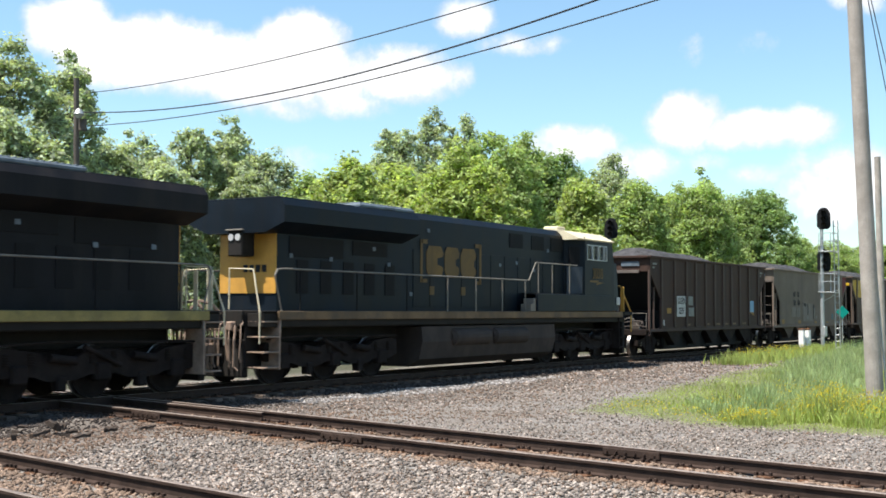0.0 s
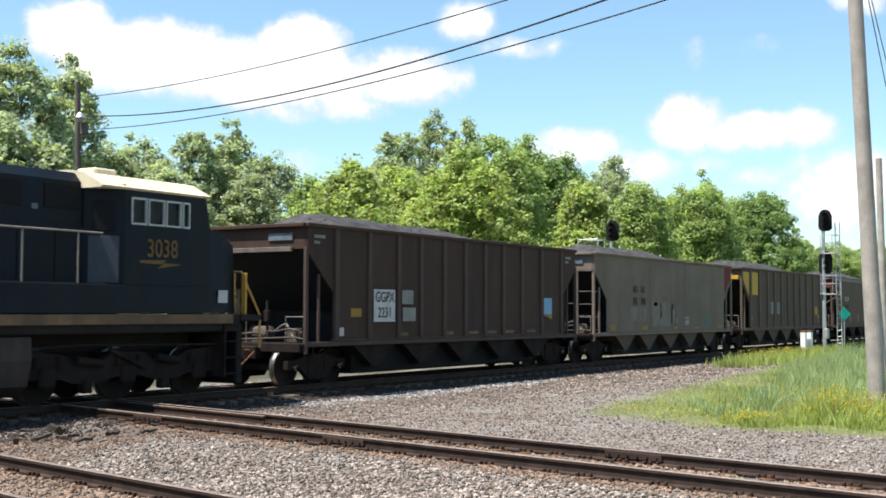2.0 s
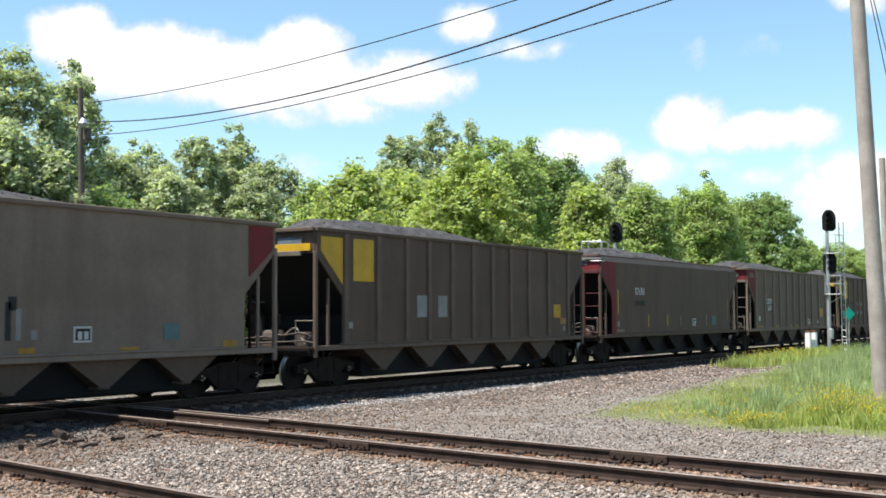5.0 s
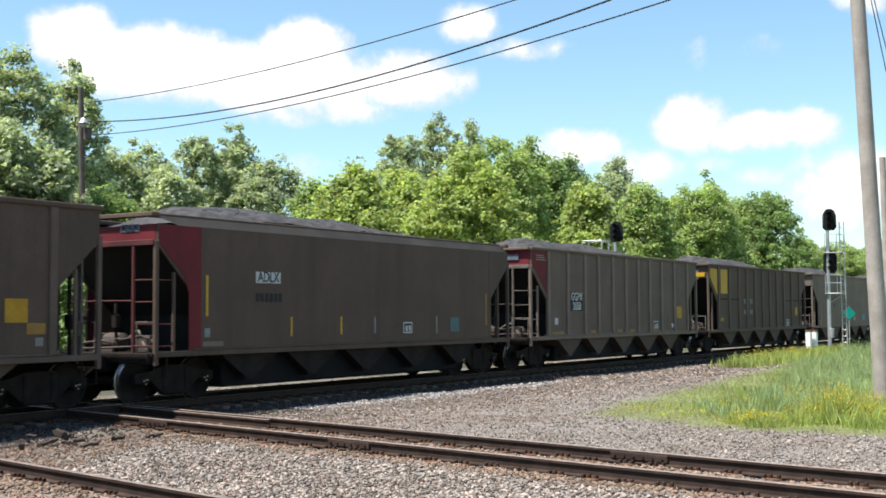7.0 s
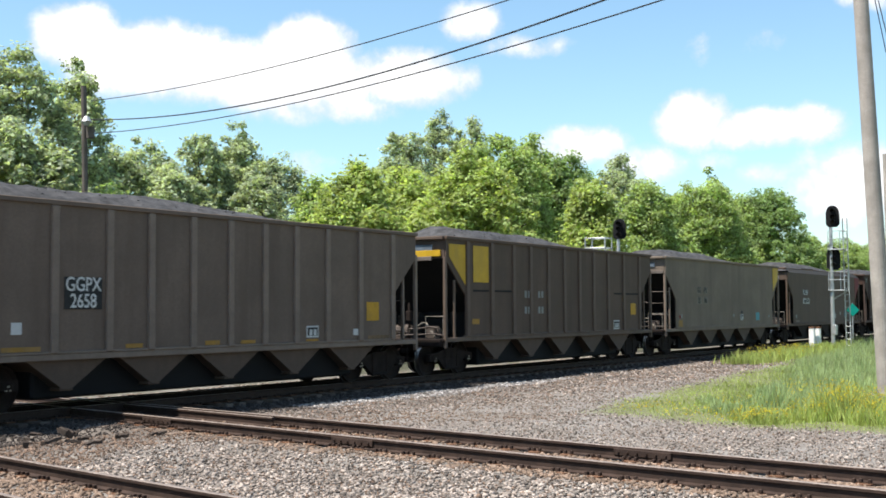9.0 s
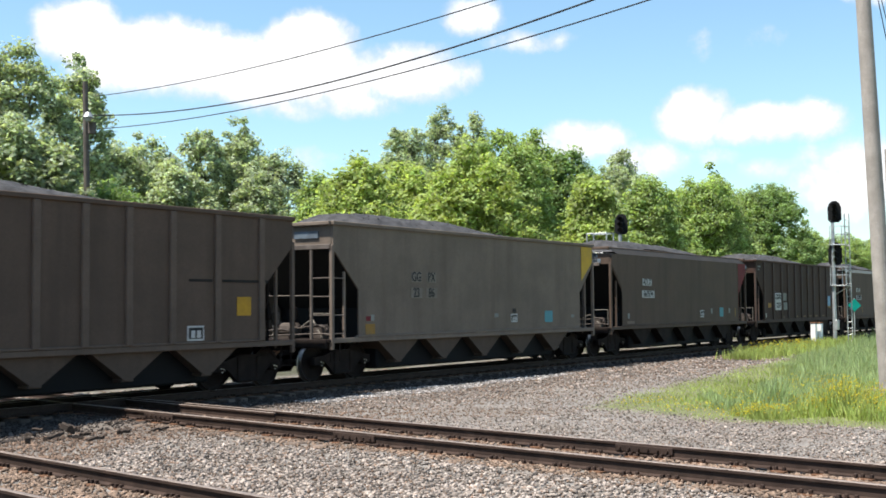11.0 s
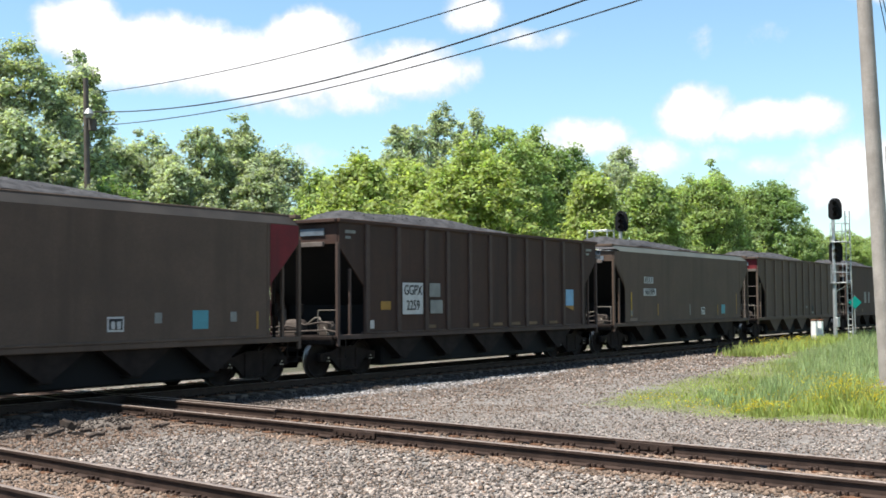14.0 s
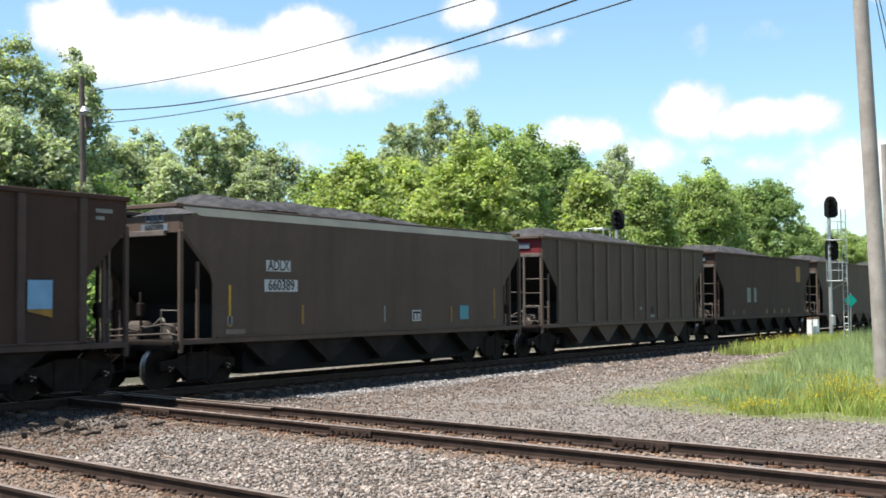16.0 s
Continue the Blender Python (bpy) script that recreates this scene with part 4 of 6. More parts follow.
def hopper_car(label, paint, rib_paint, style, end_paint=None, seed=1, corner=None, rungs=True):
    """style: 'ribbed' (wide posts), 'seamed' (narrow posts) or 'smooth' (flush side with a sloping top strip)."""
    car = thing("hopper_car", label, "freight car", "coal cars of the train")
    end_paint = end_paint or paint
    W, mid = 1.60, 0.575          # half width, middle of the body
    # sides: full height in the middle, cut away under the slope sheets at the ends
    top = 3.97 if style != "smooth" else 3.74
    outline = [(-5.7, 1.06), (6.85, 1.06), (6.85, 2.3), (7.89, 3.3), (7.89, top), (-6.74, top), (-6.74, 3.3), (-5.7, 2.3)]

    def side():
        return Shape().prism(outline, "y", -0.02, 0.02).mesh("side_sheet", paint)
    for s in (-1, 1):
        part("side_sheet", once(("side", style == "smooth", paint), side), car, m=pose(0, s * (W - 0.05), 0))

    strip_paint = "slope_strip" if seed == 10 else "dark_strip"

    def strip(s):
        sh = Shape()
        pr = [(s * (W - 0.05), 3.73), (s * (W - 0.32), 4.0), (s * (W - 0.36), 3.97), (s * (W - 0.09), 3.70)]
        sh.prism(pr, "x", -6.1, 7.89)
        sh.add([(-6.1, s * (W - 0.05), 3.73), (-6.74, s * (W - 0.32), 4.0), (-6.1, s * (W - 0.32), 4.0)], [[0, 1, 2]])
        return sh.mesh("top_strip", strip_paint)

    def chord():
        sh = Shape()
        for s in (-1, 1):
            yy = s * (W - 0.04) if style != "smooth" else s * (W - 0.34)
            sh.box(-6.78, 7.93, yy - 0.07, yy + 0.07, 3.9, 4.0, 0.015)
        for e in (-1, 1):
            sh.box(mid + e * 7.345 - 0.11, mid + e * 7.345 + 0.11, -W + 0.06, W - 0.06, 3.9, 3.995, 0.015)
        return sh.mesh("top_chord", paint)
    if style == "smooth":
        for s in (-1, 1):
            part("top_strip", once(("strip", s, strip_paint), lambda: strip(s)), car, "sloping top strip")
    part("top_chord", once(("chord", style == "smooth", paint), chord), car)

    def sill():
        sh = Shape()
        sh.box(-7.355, 7.355, -0.06, 0.06, 0.97, 1.09, 0.012)
        sh.box(-6.3, 6.3, -0.075, 0.05, 1.09, 1.14, 0.01)
        return sh.mesh("side_sill", rib_paint)
    for s in (-1, 1):
        part("side_sill", once(("sill", rib_paint), sill), car, m=pose(mid, s * (W - 0.07), 0, 0, 0, 180 if s > 0 else 0))
    # ends: header panel, slope sheet, posts, ladder, platform
    hdr = top if style == "smooth" else 3.9
    for e in (-1, 1):
        ep = end_paint if (corner is None or e < 0) else paint
        part("end_panel", once(("hdr", ep, hdr), lambda: Shape().box(-0.03, 0.03, -W + 0.08, W - 0.08, 3.36, hdr, 0.01).mesh("end_panel", ep)), car, m=pose(mid + e * 7.295, 0, 0))
        a, b = (e * 7.05, 3.38), (e * 4.9, 1.2)
        # near-black plate, its colour keeps the gap below the slope sheet dark
        part("bulkhead", once(("bulk", e), lambda: Shape().box(-0.03, 0.03, -1.45, 1.45, 1.04, 2.0, 0.01).mesh("bulkhead", "jet_black")), car, m=pose(mid + e * 5.725, 0, 0))
        # the shade under this overhanging sheet is put into its colour
        part("slope_sheet", once(("slope", e), lambda: Shape().prism([a, (a[0] - e * 0.06, a[1]), (b[0] - e * 0.06, b[1]), b], "y", -W + 0.1, W - 0.1).mesh("slope_sheet", "jet_black")), car, "sloping end sheet, blackened for the shade beneath it", pose(mid + e * 0.225, 0, 0))
        for s in (-1, 1):
            part("end_post", once(("post", rib_paint), lambda: Shape().box(-0.05, 0.05, -0.045, 0.045, 0.8, 3.4, 0.01).mesh("end_post", rib_paint)), car, m=pose(mid + e * 7.335, s * (W - 0.06), 0))
            part("end_brace", once(("brace", rib_paint), lambda: Shape().box(-0.035, 0.035, -0.03, 0.03, 1.05, 2.75, 0.008).mesh("end_brace", rib_paint)), car, m=pose(mid + e * 6.795, s * (W - 0.1), 0))
        # inner post and grab rungs, forming the end ladder

        def ladder():
            sh = Shape()
            sh.box(-0.03, 0.03, -0.035, 0.035, 0.98, 3.42, 0.008)
            for k in range(4 if rungs else 0):
                z = 1.2 + 0.46 * k
                sh.tube((0, 0, z), (0, 0.62 * e, z), 0.014, n=6)
                sh.tube((0, 0.62 * e, z), (-0.54 * e, 0.62 * e, z), 0.014, n=6) if k in (0, 1, 3) else None
            if rungs:
                sh.tube((0, 0, 2.15), (0, -2.1 * e, 2.15), 0.016, n=6)
            sh.box(-0.04, 0.04, *sorted((-1.6 * e, 0.62 * e) if rungs else (-0.5 * e, 2.1 * e)), 3.3, 3.42, 0.01)
            return sh.mesh("ladder", "maroon_dark" if end_paint == "red" and style == "smooth" else "ladder_bar")
        part("ladder", once(("ladder", e, rungs, style == "smooth", end_paint == "red"), ladder), car, "end ladder of thin steel bars" if rungs else "end frame of thin steel bars", pose(mid + e * 7.375, (W - 0.68 if rungs else 0.62 - W) * e, 0))

        def platform():
            sh = Shape()
            sh.box(min(e * 5.2, e * 6.86), max(e * 5.2, e * 6.86), -W + 0.05, W - 0.05, 0.98, 1.06, 0.012)
            sh.box(min(e * 6.8, e * 6.92), max(e * 6.8, e * 6.92), -W + 0.12, W - 0.12, 0.84, 1.06, 0.015)
            sh.box(min(e * 4.0, e * 7.1), max(e * 4.0, e * 7.1), -0.24, 0.24, 0.66, 0.98, 0.02)
            for s in (-1, 1):
                sh.path([(e * 6.76, s * 1.5, 0.98), (e * 6.76, s * 1.5, 0.5), (e * 6.4, s * 1.5, 0.5), (e * 6.4, s * 1.5, 0.98)], 0.018)
            return sh.mesh("end_platform", "under")
        part("end_platform", once(("plat", e), platform), car, "grimy end platform with stirrup steps", pose(mid + e * 0.575, 0, 0))
        part("coupler", once("coupler", coupler_mesh), car, "rust-brown knuckle coupler and hoses", pose(0.35 + e * 7.55, 0, 0, 0, 0, 0 if e > 0 else 180))
    # brake gear on the leading end
    sh = once("brake", lambda: Shape().tube((0, -0.3, 1.28), (0, 0.28, 1.28), 0.19, n=14).tube((0, -0.36, 1.28), (0, -0.3, 1.28), 0.1, 0.19, n=14).box(-0.2, 0.2, -0.2, 0.2, 1.05, 1.14).mesh("brake_cylinder", "gear"))
    part("brake_cylinder", sh, car, "dusty brake cylinder on the platform", pose(-6.2, 0.35, 0))
    sh = once("bpipe", lambda: Shape().path([(0.1, -0.3, 1.3), (0.0, -0.7, 1.5), (-0.2, -1.0, 1.52), (-0.3, -1.3, 1.2), (-0.3, -1.4, 1.04)], 0.024).mesh("brake_pipe", "bare"))
    part("brake_pipe", sh, car, "bent pale brake pipe", pose(-6.2, 0.35, 0))
    sh = once("grab", lambda: Shape().path([(-0.3, 1.2, 1.04), (-0.3, 1.2, 1.7), (-0.3, 0.6, 1.7), (-0.3, 0.6, 1.04)], 0.018).mesh("grab_rail", "bare"))
    part("grab_rail", sh, car, m=pose(-6.2, 0.0, 0))
    part("grab_rail", sh, car, m=pose(-6.2, -1.9, 0))
    for k, (z0, y0, y1) in enumerate(((1.16, -1.35, 0.9), (1.36, -1.2, -0.2), (1.26, -0.1, 1.3))):
        sh = once(("air_line", k), lambda: Shape().path([(0.1, y0, 1.04), (0.06, y0, z0), (0.0, y0 + 0.25, z0 + 0.04), (0.03, y1 - 0.2, z0 - 0.03), (0.05, y1, z0), (0.08, y1, 1.04)], 0.028).mesh("air_line", "gear"))
        part("air_line", sh, car, "dusty brown air pipe", pose(-6.66, 0, 0))
    part("valve_box", once("valve", lambda: Shape().box(-0.14, 0.14, -0.16, 0.16, 1.04, 1.42, 0.03).tube((0, -0.16, 1.28), (0, -0.26, 1.28), 0.07, n=10).mesh("valve_box", "gear")), car, m=pose(-6.35, -0.85, 0))
    for k, (x, y0, r, z1) in enumerate(((7.62, -1.28, 0.03, 2.5), (7.7, -0.95, 0.045, 2.75), (7.66, -0.5, 0.035, 2.2), (7.72, 0.25, 0.05, 2.6), (-6.62, -0.2, 0.04, 2.1), (-6.58, 0.75, 0.05, 2.4))):
        sh = once(("end_pipe", k), lambda: Shape().path([(0, 0, 0.9), (0.03, 0.02, 1.3), (-0.03, -0.02, 1.8), (0.0, 0.0, z1)], r).box(-0.07, 0.07, -0.08, 0.08, 1.45 + 0.12 * (k % 3), 1.75 + 0.12 * (k % 3), 0.02).mesh("end_pipe", "under" if k % 2 or k > 3 else "gear"))
        part("end_pipe", sh, car, "upright brake pipe with a valve", pose(x, y0, 0))
    # side posts
    if style == "ribbed":
        posts, w, dep = [-5.6, -4.2, -2.87, -1.77, -0.57, 0.58, 1.72, 2.83, 4.02, 5.36, 6.78], 0.09, 0.10
    elif style == "seamed":
        posts, w, dep = [-5.6, -4.75, -3.9, -2.86, -1.68, -0.58, 0.46, 1.48, 2.7, 3.8, 5.2, 6.78], 0.03, 0.035
    else:
        posts, w, dep = [-5.66, 6.8], 0.05, 0.05
    zt = 3.9 if style != "smooth" else 3.72
    tone = {"pale_car": "dark_rib", "dark_car": "dark_car", "brown_car": "brown_car"}.get(paint, rib_paint) if style == "seamed" else rib_paint
    rm = once(("rib", w, dep, tone, zt), lambda: Shape().box(-w, w, -dep, 0.0, 1.1, zt, 0.02 if w > 0.05 else 0.008).mesh("side_post", tone))
    for x in posts:
        for s in (-1, 1):
            part("side_post", rm, car, m=pose(x, s * (W - 0.07), 0, 0, 0, 0 if s < 0 else 180))
    # discharge chutes, mostly darker than the car sides
    chute_paint = "under" if style == "smooth" or paint == "brown_car" else "dark_car"

    def chute():
        sh = Shape()
        for s in (-1, 1):
            sh.prism([(-1.08, 1.06), (1.08, 1.06), (0.14, 0.44), (0.04, 0.40), (-0.04, 0.40), (-0.14, 0.44)], "y", s * 1.43 - 0.03, s * 1.43 + 0.03)
        sh.prism([(-0.98, 1.04), (0.98, 1.04), (0.1, 0.42), (-0.1, 0.42)], "y", -1.4, 1.4)
        sh.box(-0.16, 0.16, -1.44, 1.44, 0.38, 0.44, 0.015)
        return sh.mesh("discharge_chute", chute_paint)
    for k in range(5):
        part("discharge_chute", once(("chute", chute_paint), chute), car, m=pose(0.7 + 2.24 * (k - 2), 0, 0))
    # added solid block, near black for the shade between the chutes
    part("underbody", once("under_fill", lambda: Shape().box(-4.35, 5.55, -1.15, 1.15, 0.22, 1.04, 0.05).mesh("underbody", "jet_black")), car)
    part("coal_load", coal_mesh(seed * 3.7, 1.2, 3.86, -5.7, 7.05, 0.36, -4.7) if style == "smooth" else coal_mesh(seed * 3.7), car, "heaped black coal")
    if style == "smooth":
        for s in (-1, 1):
            sh = once(("band", end_paint, s), lambda: Shape().prism([(-5.48, 1.08), (-5.48, 3.73), (-6.72, 3.73), (-6.72, 3.36), (-5.98, 2.66), (-5.84, 2.3), (-5.84, 1.08)], "y", s * 1.57 - 0.012, s * 1.57 + 0.012).mesh("end_band", end_paint))
            part("end_band", sh, car, "painted band at the car's end")
    for x in (-5.74, 6.89):
        car_truck(car, x)
    return car


FACE = -1.645


def patch(car, name, x0, x1, z0, z1, mat, label="", y=FACE):
    part(name, once((x0, x1, z0, z1, mat, y), lambda: plate(x0, x1, z0, z1, mat, y)), car, label)


def mark(car, text, x, z, size, mat, y=FACE - 0.012):
    part("lettering", letters(text, size * 1.06, mat), car, "painted lettering", pose(x, y, z) @ Matrix.Diagonal((0.84 if len(text) < 6 else 0.92, 1, 1, 1)))


def bars(car, x, z, w, h, mat, n=3, y=FACE - 0.002):
    for k in range(n):
        a = x + (k - (n - 1) / 2) * w / n
        patch(car, "lettering_bar", a - w / n * 0.33, a + w / n * 0.33, z - h / 2, z + h / 2, mat, y=y)


def build_train_cars():
    cars = []

    def end_sign(c, mat):
        s = once(("endsign", mat), lambda: Shape().box(-6.79, -6.745, -1.12, -0.35, 3.58, 3.76, 0.004).mesh("end_number_plate", mat))
        part("end_number_plate", s, c, "worn white number plate on the end")
        for k in range(3):
            part("lettering_bar", once(("warn", k), lambda: Shape().box(-5.9 + 0.16 * k, -5.88 + 0.16 * k, -0.35, 0.3, 2.57 + 0.16 * k, 2.63 + 0.16 * k, 0.004).mesh("lettering_bar", "hood_grey")), c)

    def boxed_mark(c, x0, x1, z0, z1, y):
        """A black plate in a white outline with two pale bars."""
        patch(c, "outlined_plate", x0, x1, z0, z1, "white", y=y)
        patch(c, "outlined_plate", x0 + 0.04, x1 - 0.04, z0 + 0.04, z1 - 0.04, "letter", y=y - 0.007)
        bars(c, (x0 + x1) / 2, (z0 + z1) / 2 - 0.02, (x1 - x0) * 0.7, (z1 - z0) * 0.5, "white", 2, y - 0.014)

    def brown(line2, seed):
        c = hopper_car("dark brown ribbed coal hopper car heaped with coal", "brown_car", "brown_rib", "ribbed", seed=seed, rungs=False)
        patch(c, "number_panel", -4.1, -3.13, 1.57, 2.42, "white", "off-white number panel", FACE)
        mark(c, "GGPX", -3.61, 2.21, 0.36, "letter"), mark(c, line2, -3.61, 1.8, 0.36, "letter")
        patch(c, "white_patch", -2.8, -2.26, 2.04, 2.42, "dull_white"), patch(c, "white_patch", -2.76, -2.14, 1.58, 1.95, "dull_white")
        patch(c, "orange_patch", -5.0, -4.55, 1.7, 1.92, "orange", y=-1.577)
        patch(c, "white_patch", -5.5, -5.29, 1.22, 1.43, "white", y=-1.577)
        patch(c, "blue_placard", 5.5, 6.06, 1.76, 2.3, "blue", "pale blue placard", -1.6)
        s = once("wedge", lambda: Shape().prism([(5.5, 1.72), (6.06, 1.6), (6.06, 1.755), (5.5, 1.755)], "y", -1.606, -1.6).mesh("orange_wedge", "orange"))
        part("orange_wedge", s, c)
        for x in (-2.6, -0.3, 1.1, 2.2, 3.3, 4.7):
            patch(c, "scuff_patch", x - 0.35, x + 0.2, 1.18, 1.27, "tan", y=-1.585)
        for x in (-6.5, 7.1):
            patch(c, "white_bar", x, x + 0.42, 3.64, 3.72, "dull_white", y=-1.577), patch(c, "white_bar", x, x + 0.22, 3.5, 3.57, "dull_white", y=-1.577)
        end_sign(c, "hood_grey")
        return c

    def smooth(line2, seed, end="dark_car", number=(-3.73, 2.7), strips=(), plates=(2.18, 4.54), placard="teal", mat="dark_car"):
        """number: left edge and height of the upper panel; strips: place, foot, head and paint; plates: left edges of the outlined plate and the placard."""
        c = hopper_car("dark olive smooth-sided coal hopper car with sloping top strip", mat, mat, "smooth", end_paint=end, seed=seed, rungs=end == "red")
        x0, z0 = number
        y = -1.575
        patch(c, "number_panel", x0, x0 + 0.86, z0 - 0.13, z0 + 0.13, "white", "off-white number panel", y)
        mark(c, "ADLX", x0 + 0.43, z0, 0.32, "letter", y - 0.011)
        if line2:
            patch(c, "number_panel", x0 - 0.06, x0 + 1.12, z0 - 0.6, z0 - 0.32, "white", "off-white number panel", y)
            mark(c, line2, x0 + 0.53, z0 - 0.46, 0.32, "letter", y - 0.011)
        else:
            bars(c, x0 + 0.46, z0 - 0.46, 0.95, 0.2, "letter", 6, y)
        for x, lo, hi, mt in strips:
            patch(c, "reflector_strip", x - 0.035, x + 0.035, lo, hi, mt, y=y)
        boxed_mark(c, plates[0], plates[0] + 0.43, 1.33, 1.63, y)
        patch(c, "placard", plates[1], plates[1] + 0.47, 1.34, 1.74, placard, y=y)
        for k, word in enumerate(("ADLX", line2)):
            if word:
                part("end_number_plate", once(("eplate", k), lambda: Shape().box(-6.765, -6.745, -1.15 + 0.12 * (1 - k), -0.35 - 0.12 * (1 - k), 3.6 - 0.2 * k, 3.76 - 0.2 * k, 0.003).mesh("end_number_plate", "hood_grey")), c)
                part("lettering", letters(word, 0.19, "letter"), c, "small painted lettering", pose(-6.772, -0.75, 3.68 - 0.2 * k, 0, 0, -90))
        patch(c, "sill_patch", -5.42, -4.78, 1.16, 1.27, "grey_rib", y=y), patch(c, "white_patch", -5.37, -5.2, 1.36, 1.56, "dull_white", y=y)
        return c

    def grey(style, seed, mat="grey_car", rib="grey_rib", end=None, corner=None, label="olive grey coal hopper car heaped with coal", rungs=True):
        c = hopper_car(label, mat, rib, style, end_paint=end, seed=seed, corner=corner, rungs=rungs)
        end_sign(c, "hood_grey")
        return c

    Y = -1.577

    def yellows(c, name, mat, *spans):
        for x0, x1, z0, z1 in spans:
            patch(c, name, x0, x1, z0, z1, mat, y=Y)

    def yellow_corner(c):
        s = once("ycorner", lambda: Shape().prism([(-5.72, 3.78), (-5.72, 2.6), (-6.6, 3.42), (-6.6, 3.78)], "y", -1.583, -1.577).mesh("yellow_corner", "car_yellow"))
        part("yellow_corner", s, c, "yellow painted corner panel")
        patch(c, "yellow_panel", -5.28, -4.4, 2.7, 3.78, "car_yellow", "yellow painted panel", Y)
        s = once("yheader", lambda: Shape().box(-6.8, -6.745, -1.4, 0.2, 3.42, 3.6, 0.004).mesh("yellow_header", "car_yellow"))
        part("yellow_header", s, c, "yellow painted end beam")

    def rear_corner(c, mat, label):
        s = once(("rear", mat), lambda: Shape().prism([(6.98, 3.88), (6.98, 2.7), (7.8, 3.36), (7.8, 3.88)], "y", -1.585, -1.579).mesh("painted_corner", mat))
        part("painted_corner", s, c, label)

    cars.append(brown("2231", 1))
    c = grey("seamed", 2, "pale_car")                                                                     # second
    for x, a, b in ((-3.15, "AD", "121"), (-2.42, "LX", "310")):
        mark(c, a, x, 2.71, 0.36, "letter", -1.586), mark(c, b, x, 2.25, 0.36, "letter", -1.586)
    yellows(c, "faded_panel", "faded_grey", (-3.78, -2.9, 1.52, 2.04), (-2.8, -2.08, 1.5, 2.02), (-1.58, -0.66, 1.28, 2.28), (-0.5, 0.36, 1.28, 2.26))
    yellows(c, "dark_mark", "letter", (-0.68, -0.5, 1.62, 1.86), (-0.66, -0.58, 1.9, 2.2), (0.5, 0.62, 1.4, 2.1), (0.56, 0.74, 1.95, 2.2))
    yellows(c, "white_patch", "dull_white", (-1.3, -0.95, 2.08, 2.24), (-0.72, -0.5, 1.36, 1.56), (0.72, 0.84, 1.4, 1.98), (1.06, 1.2, 1.4, 1.58))
    boxed_mark(c, 2.04, 2.48, 1.33, 1.64, Y)
    yellows(c, "placard", "dull_teal", (4.38, 4.82, 1.34, 1.68))
    yellows(c, "yellow_patch", "orange", (-5.44, -4.95, 1.15, 1.38), (-2.49, -1.94, 1.15, 1.32), (0.78, 1.16, 1.15, 1.26), (3.19, 3.7, 1.15, 1.22), (6.15, 6.6, 1.15, 1.3))
    rear_corner(c, "red", "maroon painted corner panel")
    cars.append(c)
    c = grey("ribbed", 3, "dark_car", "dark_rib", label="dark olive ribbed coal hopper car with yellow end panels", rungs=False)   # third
    yellow_corner(c)
    yellows(c, "white_panel", "dull_white", (-2.38, -1.88, 1.77, 2.37), (-1.32, -0.84, 1.77, 2.37))
    yellows(c, "orange_patch", "amber", (5.72, 6.22, 1.72, 2.16))
    yellows(c, "orange_patch", "orange", (6.2, 6.62, 1.5, 1.71))
    yellows(c, "white_patch", "dull_white", (6.39, 6.57, 1.28, 1.44), (-5.5, -5.3, 1.5, 1.66))
    cars.append(c)
    red_strips = ((-5.3, 1.82, 2.71, "car_yellow"), (-2.47, 1.34, 1.79, "car_yellow"), (-0.55, 1.35, 1.79, "car_yellow"), (0.89, 1.35, 1.77, "dull_white"), (3.83, 1.3, 1.78, "dull_white"), (6.55, 1.5, 2.45, "orange"))
    cars.append(smooth("", 4, "red", strips=red_strips, placard="dull_teal"))                 # fourth, maroon end
    c = grey("ribbed", 5, end="red", corner=1, label="pale grey ribbed coal hopper car with a maroon end")           # fifth
    s = once("rcorner", lambda: Shape().prism([(-5.72, 3.88), (-5.72, 2.5), (-6.7, 3.4), (-6.7, 3.88)], "y", -1.583, -1.577).mesh("red_corner", "red"))
    part("red_corner", s, c, "maroon painted corner panel")
    for k in range(3):
        patch(c, "lettering_bar", -6.45, -5.95 + 0.1 * k, 3.72 - 0.07 * k, 3.75 - 0.07 * k, "dull_white", y=-1.584)
    patch(c, "number_panel", -3.97, -3.05, 1.93, 2.55, "letter", "black number panel", Y)
    mark(c, "GGPX", -3.51, 2.4, 0.36, "pale_letter", -1.586), mark(c, "2658", -3.51, 2.08, 0.36, "pale_letter", -1.586)
    yellows(c, "yellow_patch", "orange", (-5.36, -4.5, 1.15, 1.24), (-2.44, -1.99, 1.15, 1.24), (-0.2, 0.24, 1.15, 1.25), (0.92, 1.4, 1.15, 1.23), (3.2, 3.66, 1.15, 1.2))
    yellows(c, "yellow_patch", "amber", (5.63, 6.16, 1.62, 2.1))
    yellows(c, "white_patch", "white", (-5.15, -4.92, 1.47, 1.69), (5.06, 5.3, 1.26, 1.42))
    yellows(c, "cream_strip", "tan", (5.68, 6.6, 1.15, 1.24))
    boxed_mark(c, 3.21, 3.67, 1.24, 1.52, Y)
    cars.append(c)
    c = grey("ribbed", 6, "dark_car", "dark_rib", label="dark olive ribbed coal hopper car with yellow end panels", rungs=False)   # sixth
    yellow_corner(c)
    for x in (-2.0, -1.1):
        for z in (2.37, 1.87):
            bars(c, x, z, 0.42, 0.22, "dull_white", 2, Y)
    for x0, x1 in ((-5.3, -4.4), (-4.05, -3.0), (4.5, 5.2), (5.5, 7.0)):
        patch(c, "bracket", x0, x1, 2.42, 2.48, "black", y=-1.577)
